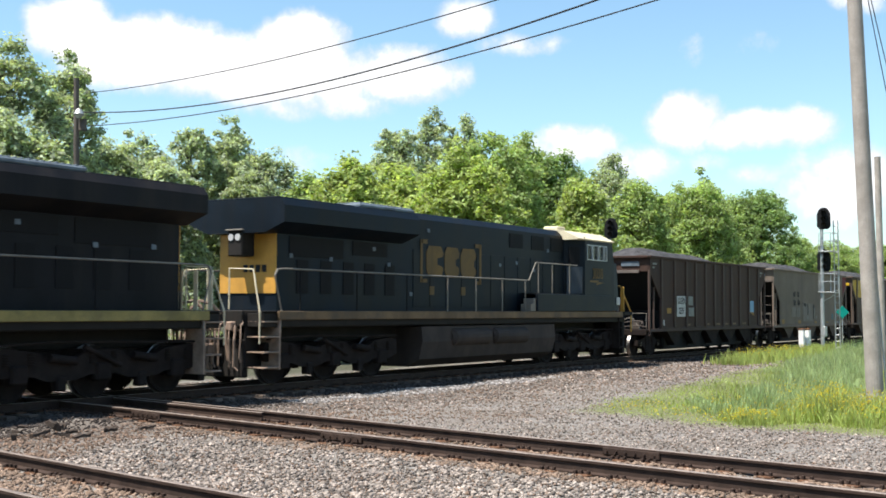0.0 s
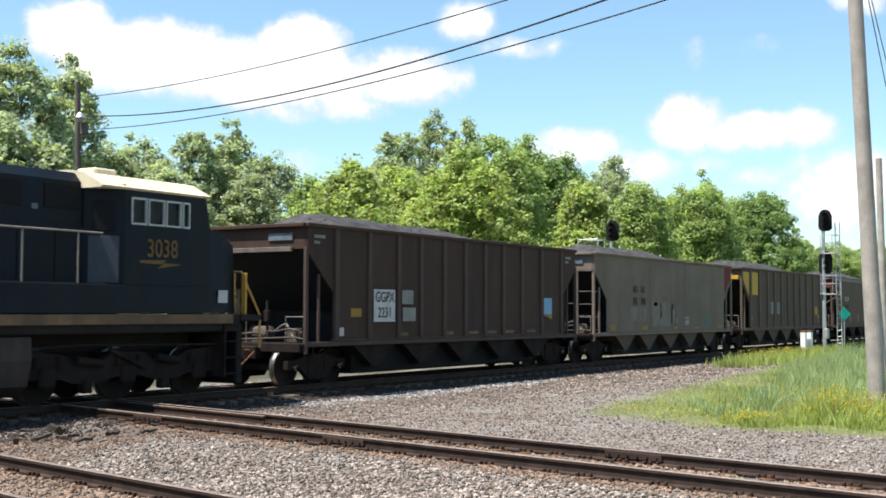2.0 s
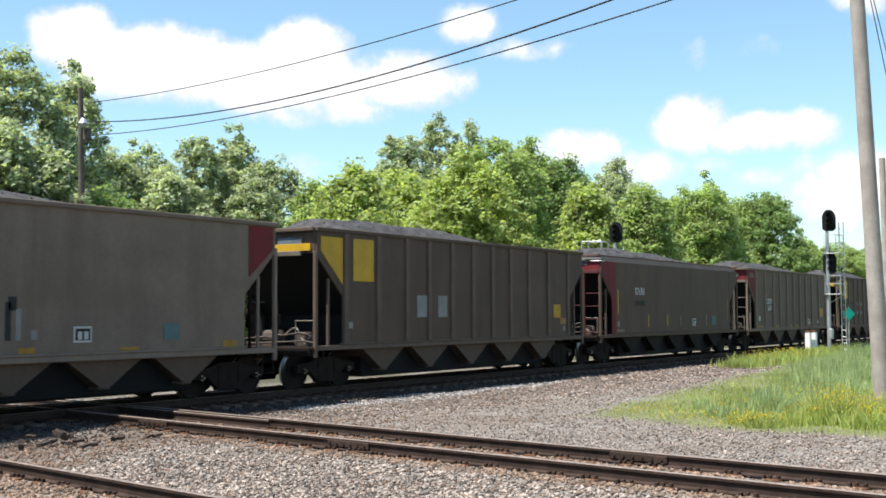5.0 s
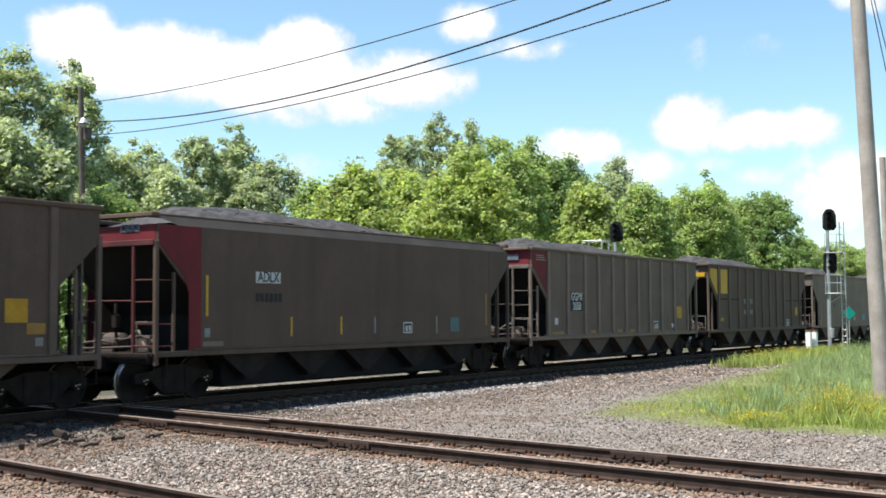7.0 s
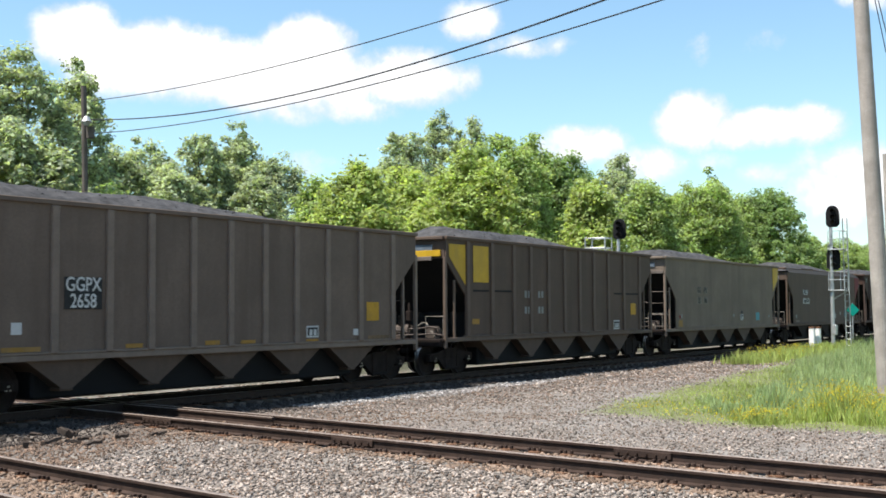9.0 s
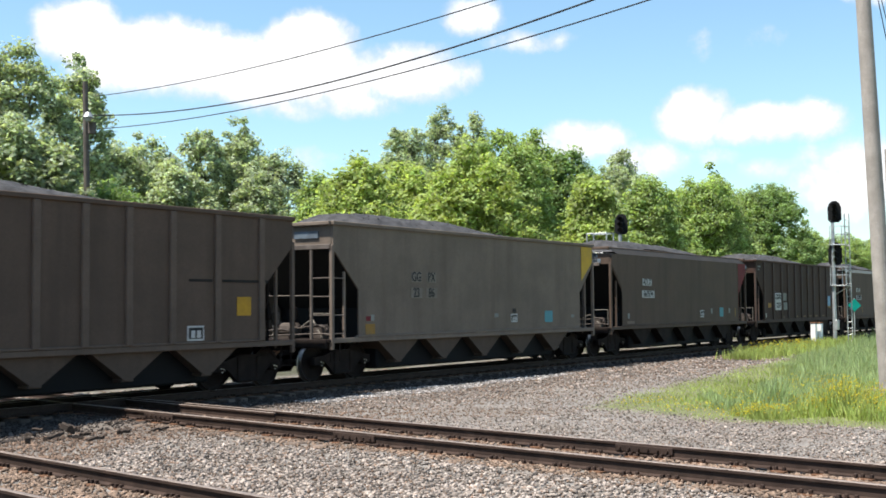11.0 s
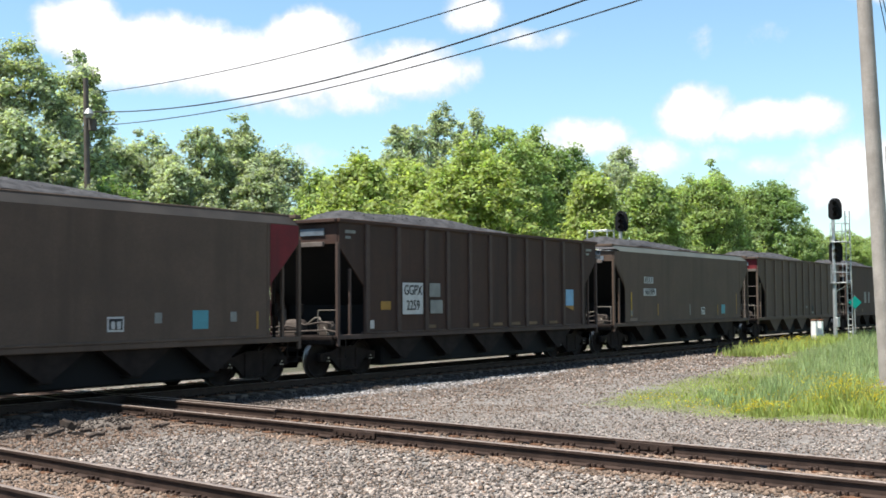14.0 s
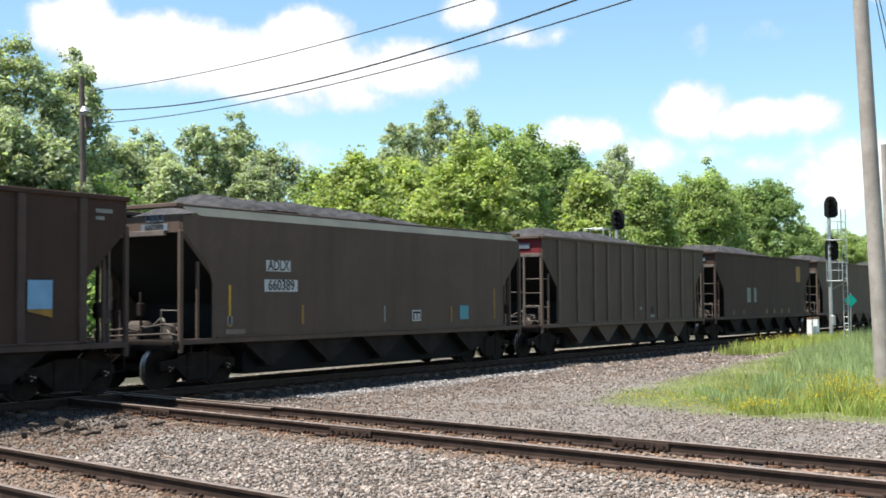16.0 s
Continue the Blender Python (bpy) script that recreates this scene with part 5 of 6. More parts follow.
    yellows(c, "yellow_patch", "orange", (-5.36, -4.95, 1.46, 1.62))
    yellows(c, "yellow_patch", "amber", (5.98, 6.44, 1.68, 2.1))
    boxed_mark(c, 4.45, 4.95, 1.16, 1.48, Y)
    cars.append(c)
    c = grey("seamed", 7, "pale_car")                                                                     # seventh
    for x, a, b in ((-3.1, "GG", "23"), (-2.36, "PX", "86")):
        yellows(c, "number_panel", "faded_grey", (x - 0.24, x + 0.24, 2.52, 2.8), (x - 0.26, x + 0.28, 2.09, 2.37))
        mark(c, a, x, 2.66, 0.34, "letter", -1.586), mark(c, b, x, 2.23, 0.34, "letter", -1.586)
    yellows(c, "yellow_patch", "orange", (-5.43, -5.02, 1.15, 1.42)), yellows(c, "red_patch", "red", (-5.4, -5.2, 1.5, 1.62))
    yellows(c, "placard", "teal", (4.29, 4.83, 1.33, 1.7)), yellows(c, "white_patch", "dull_white", (1.08, 1.31, 1.52, 1.64), (-5.2, -5.05, 1.5, 1.66), (6.18, 6.4, 1.46, 1.56))
    boxed_mark(c, 2.08, 2.49, 1.36, 1.62, Y), yellows(c, "outlined_plate", "letter", (2.18, 2.4, 1.64, 1.78))
    rear_corner(c, "car_yellow", "yellow painted corner panel")
    cars.append(c)
    c = smooth("660594", 8, "dark_car", (-3.97, 2.74), ((6.42, 1.3, 1.7, "orange"),), (2.05, 4.38), "teal")
    for x in (3.4, 5.64):
        patch(c, "white_patch", x - 0.1, x + 0.1, 1.48, 1.7, "dull_white", y=-1.575)
    s = once("maroon_end", lambda: Shape().prism([(6.86, 1.08), (6.86, 3.72), (7.86, 3.72), (7.86, 3.3), (6.88, 2.34), (6.88, 1.08)], "y", -1.583, -1.575).mesh("end_band", "red"))
    part("end_band", s, c, "maroon painted band at the car's end")
    cars.append(c)
    cars.append(brown("2259", 9))
    strips = ((-5.29, 1.33, 2.25, "car_yellow"), (-2.77, 1.34, 1.79, "orange"), (0.6, 1.33, 1.76, "dull_white"), (3.87, 1.27, 1.73, "orange"), (6.3, 1.32, 2.26, "orange"))
    cars.append(smooth("660389", 10, "dark_car", (-4.08, 2.71), strips, (1.88, 4.33)))
    c = grey("ribbed", 11, "dark_car", "dark_rib", end="red", corner=1, label="dark grey ribbed coal hopper car with a maroon end")
    yellows(c, "white_patch", "dull_white", (1.1, 1.3, 1.5, 1.62), (2.1, 2.5, 1.2, 1.3), (-4.2, -4.05, 1.2, 1.42)), yellows(c, "dark_mark", "letter", (2.15, 2.45, 1.36, 1.62))
    cars.append(c)
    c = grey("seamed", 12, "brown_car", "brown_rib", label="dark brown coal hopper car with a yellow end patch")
    yellows(c, "white_panel", "dull_white", (-2.57, -2.05, 1.74, 2.42), (-1.58, -1.2, 1.74, 2.42))
    yellows(c, "yellow_patch", "orange", (5.31, 6.07, 2.77, 3.59))
    for x in (-4.6, -3.2, 0.2, 1.4, 2.6, 3.8):
        patch(c, "scuff_patch", x, x + 0.3, 1.18, 1.4, "tan", y=Y)
    cars.append(c)
    cars.append(grey("seamed", 13, "dark_car", "dark_rib"))
    cars.append(grey("ribbed", 14, "dark_car", "dark_rib"))
    cars.append(grey("seamed", 15, "dark_car", "dark_rib"))
    return cars


# ---- locomotive ----
def loco_truck(parent, x):
    def bolster():
        s = Shape()
        s.box(-2.3, 2.3, -0.5, 0.5, 0.62, 0.98, 0.04)
        s.box(-0.5, 0.5, -1.1, 1.1, 0.7, 1.0, 0.05)
        return s.mesh("truck_frame", "under")

    def side():
        s = Shape()
        s.prism([(-2.75, 0.62), (-2.75, 0.98), (-2.45, 1.06), (-1.7, 0.98), (-1.25, 0.8), (-0.75, 0.8), (-0.4, 0.98), (0.4, 0.98), (0.75, 0.8), (1.25, 0.8), (1.7, 0.98), (2.45, 1.06),
                 (2.75, 0.98), (2.75, 0.62), (2.4, 0.5), (1.7, 0.5), (1.4, 0.4), (0.7, 0.4), (0.35, 0.5), (-0.35, 0.5), (-0.7, 0.4), (-1.4, 0.4), (-1.7, 0.5), (-2.4, 0.5)], "y", -0.08, 0.08)
        for dx in (-2.05, 0.0, 2.05):
            s.box(dx - 0.2, dx + 0.2, -0.14, 0.1, 0.36, 0.74, 0.04)
            for q in (-0.28, 0.28):
                for k in range(5):
                    s.tube((dx + q, -0.06, 0.72 + 0.05 * k), (dx + q, -0.06, 0.75 + 0.05 * k), 0.09, n=10)
        for dx in (-1.05, 1.05):
            s.tube((dx - 0.35, -0.16, 0.86), (dx + 0.3, -0.16, 0.78), 0.085, n=12)
            s.box(dx - 0.12, dx + 0.12, -0.12, 0.1, 0.2, 0.5, 0.03)
        s.tube((-0.55, -0.15, 1.06), (0.4, -0.15, 0.66), 0.05, n=8)
        s.path([(-2.7, -0.12, 1.1), (-1.2, -0.12, 1.16), (1.0, -0.12, 1.12), (2.7, -0.12, 1.1)], 0.025)
        return s.mesh("side_frame", "under")
    tr = part("truck", once("lbolster", bolster), parent, "grimy six-wheel locomotive truck", pose(x, 0, 0))
    part("side_frame", once("lside", side), tr, m=pose(0, -1.08, 0))
    part("side_frame", once("lside", side), tr, m=pose(0, 1.08, 0, 0, 0, 180))
    for dx in (-2.05, 0.0, 2.05):
        w = part("wheelset", once("lwheel", lambda: wheelset_mesh(0.533)), tr, "dark locomotive wheels with polished treads", pose(dx, 0, 0.533))
        WHEELS.append((w, 0.533, dx))


def locomotive(label, tail=-9.0, paint="navy", sill="tan"):
    """Six-axle road diesel; its cab faces +x."""
    eng = thing("locomotive", label, "locomotive", "locomotives of the train")
    s = Shape()
    s.box(-10.3, 10.3, -1.42, 1.42, 1.38, 1.74, 0.03)
    s.box(-9.6, 9.6, -0.5, 0.5, 0.98, 1.4, 0.03)
    part("underframe", s.mesh("underframe", "black"), eng)
    for y in (-1.5, 1.5):
        part("sill_strip", Shape().box(-9.85, 9.95, y - 0.03, y + 0.03, 1.56, 1.77, 0.012).mesh("sill_strip", sill), eng, "dusty yellow-tan side sill strip")
    part("walkway", Shape().box(-10.3, 6.2, -1.47, 1.47, 1.74, 1.775, 0.006).mesh("walkway", "black"), eng)
    # long hood
    s = Shape()
    s.prism([(-0.92, 1.775), (0.92, 1.775), (0.92, 4.42), (0.72, 4.62), (-0.72, 4.62), (-0.92, 4.42)], "x", -4.4, 6.55)
    part("hood", s.mesh("hood", paint), eng, "navy blue long hood")
    s = Shape()
    s.prism([(-0.92, 1.775), (0.92, 1.775), (0.92, 3.95), (-0.92, 3.95)], "x", tail, -4.4)
    part("rear_hood", s.mesh("rear_hood", paint), eng, "navy blue rear hood")
    # winged radiator housing
    s = Shape()
    s.prism([(-0.93, 3.66), (0.93, 3.66), (1.55, 3.9), (1.55, 4.3), (1.42, 4.48), (-1.42, 4.48), (-1.55, 4.3), (-1.55, 3.9)], "x", -9.72, -3.9)
    part("radiator_housing", s.mesh("radiator_housing", paint), eng, "wide winged navy radiator housing")
    s = Shape()
    s.box(-6.5, -3.95, -1.4, 1.4, 4.48, 4.60, 0.04)
    top = part("radiator_top", s.mesh("radiator_top", "hood_grey"), eng, "grey louvred radiator top")
    for k in range(16):
        part("louvre", once("louvre", lambda: Shape().box(-0.025, 0.025, -1.36, 1.36, 4.6, 4.63, 0.006).mesh("louvre", "hood_grey")), top, m=pose(-6.425 + 0.158 * k, 0, 0))
    s = Shape()
    s.box(-9.7, -6.6, -1.3, 1.3, 4.48, 4.52, 0.02)
    part("roof_hatch", s.mesh("roof_hatch", paint), eng)
    # yellow end of the hood with its lamps
    s = Shape()
    s.prism([(-0.91, 2.2), (0.91, 2.2), (0.91, 3.655), (-0.91, 3.655)], "x", tail - 0.03, tail + 0.01)
    part("hood_end", s.mesh("hood_end", "yellow"), eng, "yellow painted hood end")
    s = Shape()
    s.box(tail - 0.5, tail - 0.03, -0.24, 0.24, 3.1, 3.72, 0.03)
    lamp_box = part("headlight_box", s.mesh("headlight_box", "black"), eng, "black headlight box with twin lamps")
    for y in (-0.11, 0.11):
        part("headlight", Shape().tube((tail - 0.49, y, 3.56), (tail - 0.53, y, 3.56), 0.085, n=16).mesh("headlight", "white"), lamp_box)
    part("hood_cap", Shape().box(tail - 0.56, tail - 0.03, -0.27, 0.27, 3.72, 3.76, 0.015).mesh("hood_cap", "bare"), eng)
    for k in range(4):
        part("number_bar", Shape().box(tail - 0.045, tail - 0.03, -0.62 + 0.2 * k, -0.48 + 0.2 * k, 2.72, 2.9, 0.003).mesh("number_bar", "letter"), eng)
    # panels, doors and vents on the hood sides
    for sgn in (-1, 1):
        y = sgn * 0.925

        def panel(name, x0, x1, z0, z1, mat, t=0.02, yy=None):
            q = y if yy is None else yy
            part(name, Shape().box(x0, x1, min(q, q + sgn * t), max(q, q + sgn * t), z0, z1, 0.006).mesh(name, mat), eng)
        for k in range(5):
            panel("vent_slot", -8.5 + 0.95 * k, -8.05 + 0.95 * k, 2.2, 3.05, "jet_black", 0.012)
        panel("air_grille", -8.8, -6.6, 3.12, 3.62, "jet_black", 0.015)
        panel("air_grille", -6.2, -4.6, 3.25, 3.62, "jet_black", 0.015)
        for k in range(11):
            panel("hood_door", -3.2 + 0.88 * k - 0.42 + 0.3, -3.2 + 0.88 * k + 0.42 + 0.3, 1.9, 3.55, paint, 0.014)
        for x0 in (2.3, 3.8, 5.2):
            panel("air_grille", x0, x0 + 0.9, 3.85, 4.32, "jet_black", 0.015)
        for x0, z0 in ((-3.4, 4.1), (-2.6, 4.06), (1.6, 3.2), (2.7, 3.3), (3.9, 3.1), (4.9, 3.8), (-8.8, 3.08), (-7.2, 3.05), (-5.3, 3.4), (-3.5, 2.2), (-4.6, 3.0)):
            panel("warning_sticker", x0, x0 + 0.14, z0, z0 + 0.11, "hood_grey", 0.019)
        # railway emblem as plain yellow shapes between two brackets
        yy = y + sgn * 0.016

        def emblem(out):
            me = Shape().prism(out, "y", min(yy, yy + sgn * 0.008), max(yy, yy + sgn * 0.008)).mesh("emblem", "dull_yellow")
            part("emblem", me, eng, "faded yellow painted emblem shape")
        for e in (-1, 1):
            x = -1.25 + e * 1.66
            emblem([(x - 0.06, 2.6), (x + 0.06, 2.6), (x + 0.06, 3.85), (x - 0.06, 3.85)])
            emblem([(x, 3.73), (x - e * 0.3, 3.73), (x - e * 0.3, 3.85), (x, 3.85)])
            emblem([(x, 2.6), (x - e * 0.3, 2.6), (x - e * 0.3, 2.7), (x, 2.7)])
        for dx, w, notch in ((-2.2, 0.46, 0.3), (-1.25, 0.42, 0.22), (-0.3, 0.46, 0.12)):
            emblem([(dx - w, 2.98), (dx - w * 0.7, 2.78), (dx + w * 0.7, 2.78), (dx + w, 2.98), (dx + w * 0.9, 3.08), (dx + w * (1 - 2.4 * notch), 3.14), (dx + w * (1 - 2.4 * notch), 3.32),
                    (dx + w * 0.9, 3.38), (dx + w, 3.5), (dx + w * 0.7, 3.68), (dx - w * 0.7, 3.68), (dx - w, 3.48)])
        for dx in (-2.35, -0.6):
            emblem([(dx - 0.12, 2.25), (dx + 0.12, 2.25), (dx + 0.12, 2.5), (dx - 0.12, 2.5)])
    # cab: walls with window openings, cream roof, sloping nose
    for sgn in (-1, 1):
        a, b = (1.44, 1.5) if sgn > 0 else (-1.5, -1.44)
        # one outline with the window opening left as a slot under the eaves
        s = Shape()
        s.prism([(6.75, 1.8), (9.2, 1.8), (9.2, 3.62), (9.05, 4.36), (6.75, 4.36), (6.75, 4.15), (8.56, 4.15), (8.56, 3.62), (6.9, 3.62), (6.9, 4.149), (6.75, 4.149)], "y", a, b)
        part("cab_side", s.mesh("cab_side", paint), eng, "navy blue cab side with number")
        lo, hi = sgn * 0.95, sgn * 1.5
        s = Shape().prism([(6.15, lo), (6.75, hi), (6.75, hi - sgn * 0.06), (6.22, lo - sgn * 0.02)], "z", 1.8, 4.4)
        part("cab_corner", s.mesh("cab_corner", paint), eng)
    part("cab_rear", Shape().box(6.56, 6.6, -0.95, 0.95, 1.8, 4.4, 0.01).mesh("cab_rear", paint), eng)
    part("cab_floor", Shape().box(6.3, 9.1, -1.42, 1.42, 1.8, 1.9, 0.01).mesh("cab_floor", "black"), eng)
    # added black block inside the cab, darkens the view through its windows
    part("cab_dark_block", Shape().box(7.2, 8.9, -0.6, 1.0, 1.9, 3.75, 0.1).mesh("cab_dark_block", "black"), eng)
    part("windscreen_post", Shape().prism([(9.02, 4.36), (9.2, 3.62), (9.26, 3.62), (9.08, 4.36)], "y", -0.08, 0.08).mesh("windscreen_post", paint), eng)
    for y0, y1 in ((-1.44, -0.08), (0.08, 1.44)):
        part("windscreen", Shape().prism([(9.03, 4.36), (9.21, 3.62), (9.22, 3.62), (9.04, 4.36)], "y", y0, y1).mesh("windscreen", "glass"), eng)
    s = Shape()
    prof = [(-1.56, 4.34), (-1.0, 4.62), (-0.5, 4.7), (0.5, 4.7), (1.0, 4.62), (1.56, 4.34), (1.5, 4.3), (-1.5, 4.3)]
    s.prism(prof, "x", 6.1, 9.16)
    s.box(7.0, 7.6, -0.3, 0.3, 4.7, 4.86, 0.04)
    s.box(8.2, 8.5, 0.4, 0.8, 4.66, 4.8, 0.03)
    part("cab_roof", s.mesh("cab_roof", "cream"), eng, "sunlit cream painted cab roof")
    s = Shape()
    low = [(9.18, -1.49), (9.75, -1.46), (10.5, -1.05), (10.5, 1.05), (9.75, 1.46), (9.18, 1.49)]
    tops = {9.18: 3.66, 9.75: 3.56, 10.5: 3.32}
    v = [(x, y, 1.8) for x, y in low] + [(x, y * 0.93, tops[x]) for x, y in low]
    s.add(v, [[i, (i + 1) % 6, 6 + (i + 1) % 6, 6 + i] for i in range(6)] + [[0, 5, 4, 3, 2, 1], [6, 7, 8, 9, 10, 11]])
    part("nose", s.mesh("nose", paint), eng, "sloping navy blue nose")
    part("number_box", Shape().box(10.3, 10.36, -0.95, -0.6, 3.18, 3.3, 0.01).mesh("number_box", "white"), eng)
    for sgn in (-1, 1):
        yy = sgn * 1.5
        for x0, x1 in ((6.9, 7.32), (7.36, 7.82), (7.86, 8.3), (8.34, 8.56)):
            fr = Shape()
            for a, b, c, d in ((x0, x1, 3.6, 3.64), (x0, x1, 4.12, 4.16), (x0, x0 + 0.035, 3.62, 4.14), (x1 - 0.035, x1, 3.62, 4.14)):
                fr.box(a, b, yy - 0.03, yy + 0.03, c, d, 0.004)
            wf = part("window_frame", fr.mesh("window_frame", "steel"), eng, "pale metal window frame")
            part("pane", Shape().box(x0 + 0.03, x1 - 0.03, yy - sgn * 0.03 - 0.004, yy - sgn * 0.03 + 0.004, 3.63, 4.13, 0.001).mesh("pane", "glass"), wf)
        # door in the slanting wall
        mid, turn = Vector((6.44, sgn * 1.225, 0)), Euler((0, 0, sgn * math.atan2(0.55, 0.6))).to_matrix()
        ds = Shape()
        ds.box(mid.x - 0.3, mid.x + 0.3, mid.y - 0.015, mid.y + 0.015, 2.4, 3.35, 0.004, turn)
        off = turn @ Vector((0, sgn * 0.03, 0))
        dr = part("cab_door", ds.mesh("cab_door", "door_grey"), eng, "grey-blue cab door", pose(off.x, off.y, 0))
        ds = Shape()
        ds.box(mid.x - 0.2, mid.x + 0.2, mid.y - 0.01, mid.y + 0.01, 3.45, 4.05, 0.004, turn)
        part("door_window", ds.mesh("door_window", "jet_black"), eng, "dark door window", pose(off.x, off.y, 0))
        part("raised_walkway", Shape().box(3.1, 9.0, sgn * 1.5 - 0.05, sgn * 1.5 + 0.05, 1.78, 2.36, 0.015).mesh("raised_walkway", paint), eng)
        part("walkway_deck", Shape().box(3.1, 6.3, min(sgn * 0.93, sgn * 1.5), max(sgn * 0.93, sgn * 1.5), 2.34, 2.38, 0.006).mesh("walkway_deck", "black"), eng)
        part("cab_step", Shape().box(2.75, 3.1, min(sgn * 1.1, sgn * 1.48), max(sgn * 1.1, sgn * 1.48), 1.78, 2.02, 0.01).box(2.93, 3.1, min(sgn * 1.1, sgn * 1.48), max(sgn * 1.1, sgn * 1.48), 2.02, 2.2, 0.01).mesh("cab_step", "bare"), eng)
        part("sticker", Shape().box(9.5, 9.8, min(sgn * 1.47, sgn * 1.485), max(sgn * 1.47, sgn * 1.485), 2.02, 2.3, 0.003).mesh("sticker", "white"), eng)
        # handrails
        rail = Shape()
        yr = sgn * 1.46
        rail.path([(-9.75, yr, 1.0), (-9.7, yr, 1.8), (-9.95, yr, 2.62), (-9.85, yr, 2.76), (-9.6, yr, 2.78), (2.64, yr, 2.78), (3.12, yr, 3.38), (6.2, yr, 3.38)], 0.022)
        hr = part("handrail", rail.mesh("handrail", "bare"), eng, "thin pale handrail")
        for x, z0, z1 in [(x, 1.6, 2.78) for x in (-9.0, -6.7, -4.4, -2.3, -0.7, 0.9, 2.4)] + [(x, 2.1, 3.38) for x in (3.3, 4.3, 5.6)]:
            # stanchions towards the tail near black, the others pale
            part("stanchion", once(("stan", z0, z1, x > -3), lambda: Shape().tube((0, 0, z0), (0, 0, z1), 0.02, n=6).mesh("stanchion", "bare" if x > -3 else "jet_black")), hr, m=pose(x, yr, 0))
    mark(eng, "3038", 7.77, 3.12, 0.5, "dull_yellow", -1.52)
    part("emblem", Shape().prism([(7.15, 2.88), (7.9, 2.9), (7.8, 2.84), (8.35, 2.82), (7.65, 2.72), (7.8, 2.81), (7.15, 2.82)], "y", -1.512, -1.505).mesh("emblem", "dull_yellow"), eng)
    # fuel tank and air reservoirs
    s = Shape()
    s.prism([(-1.38, 1.34), (1.38, 1.34), (1.42, 0.9), (1.3, 0.42), (0.9, 0.2), (-0.9, 0.2), (-1.3, 0.42), (-1.42, 0.9)], "x", -3.55, 4.6)
    part("fuel_tank", s.mesh("fuel_tank", "tank"), eng, "grimy fuel tank")
    for sgn in (-1, 1):
        for x0 in (-1.9, 0.5):
            s = Shape()
            s.tube((x0, sgn * 1.32, 1.02), (x0 + 2.0, sgn * 1.32, 1.02), 0.26, n=18)
            s.tube((x0 - 0.1, sgn * 1.32, 1.02), (x0, sgn * 1.32, 1.02), 0.16, 0.26, n=18)
            s.tube((x0 + 2.0, sgn * 1.32, 1.02), (x0 + 2.1, sgn * 1.32, 1.02), 0.26, 0.16, n=18)
            part("air_tank", s.mesh("air_tank", "tank"), eng)
    for x in (-7.2, 7.2):
        loco_truck(eng, x)
    # stair wells, end plates, couplers and end rails
    for e in (-1, 1):
        for sgn in (-1, 1):
            y0, y1 = sorted((sgn * 0.92, sgn * 1.48))
            yy = sgn * 0.9
            # sun on the rear steps is in their lighter colour; front ones dark
            tone = "lit_dusty_plate" if e < 0 else "under"
            st = Shape().box(min(e * 9.72, e * 9.78), max(e * 9.72, e * 9.78), y0, y1, 0.38, 1.74, 0.01)
            well = part("step_well", st.mesh("step_well", tone), eng, "corner boarding steps")
            part("side_plate", Shape().box(min(e * 9.78, e * 10.35), max(e * 9.78, e * 10.35), yy - 0.02, yy + 0.02, 0.4, 1.74, 0.01).mesh("side_plate", "black"), well)
            for k in range(4):
                z = 0.42 + 0.36 * k
                part("tread", Shape().box(min(e * 9.79, e * 10.3), max(e * 9.79, e * 10.3), y0, y1, z, z + 0.035, 0.006).mesh("tread", tone), well)
            rl = Shape()
            a, b = (10.42, 10.3) if e < 0 else (10.95, 10.66)
            rl.path([(e * a, sgn * 1.42, 1.0), (e * a, sgn * 1.42, 1.75), (e * b, sgn * 1.1, 2.75), (e * b, sgn * 0.35, 2.78), (e * b, sgn * 0.35, 1.8)], 0.022 if e < 0 else 0.028)
            part("end_rail", rl.mesh("end_rail", "cream" if e < 0 else "yellow"), eng, "bent end handrail")
        s = Shape()
        s.box(min(e * 10.3, e * 10.42), max(e * 10.3, e * 10.42), -0.88, 0.88, 1.4, 1.78, 0.02)
        part("end_plate", s.mesh("end_plate", "black" if e < 0 else "yellow"), eng)
        if e > 0:
            part("front_deck", Shape().box(10.3, 10.98, -1.45, 1.45, 1.62, 1.76, 0.02).mesh("front_deck", "black"), eng)
            for y in (-1.2, -0.85, 0.85, 1.2):
                part("grab_post", Shape().box(10.62, 10.68, y - 0.07, y + 0.07, 1.76, 2.72, 0.01).mesh("grab_post", "yellow"), eng, "yellow grab post")
        s = Shape()
        w = 0.9 if e < 0 else 1.4
        s.box(min(e * 10.2, e * 10.4), max(e * 10.2, e * 10.4), -w, w, 0.2, 1.1 if e < 0 else 1.5, 0.03)
        part("pilot", s.mesh("pilot", "black"), eng)
        s = Shape().box(-0.1, 0.35, -0.14, 0.14, 0.7, 1.0, 0.03).box(0.3, 0.62, -0.16, 0.16, 0.66, 1.0, 0.05)
        cp = part("coupler", s.mesh("coupler", "lit_dusty_plate"), eng, "dusty knuckle coupler", pose(e * 10.42, 0, 0, 0, 0, 0 if e > 0 else 180))
        rng = random.Random(12)
        for k in range(13):
            yy = -0.95 + 0.155 * k
            out, low = rng.uniform(0.12, 0.34), rng.uniform(0.3, 0.75)
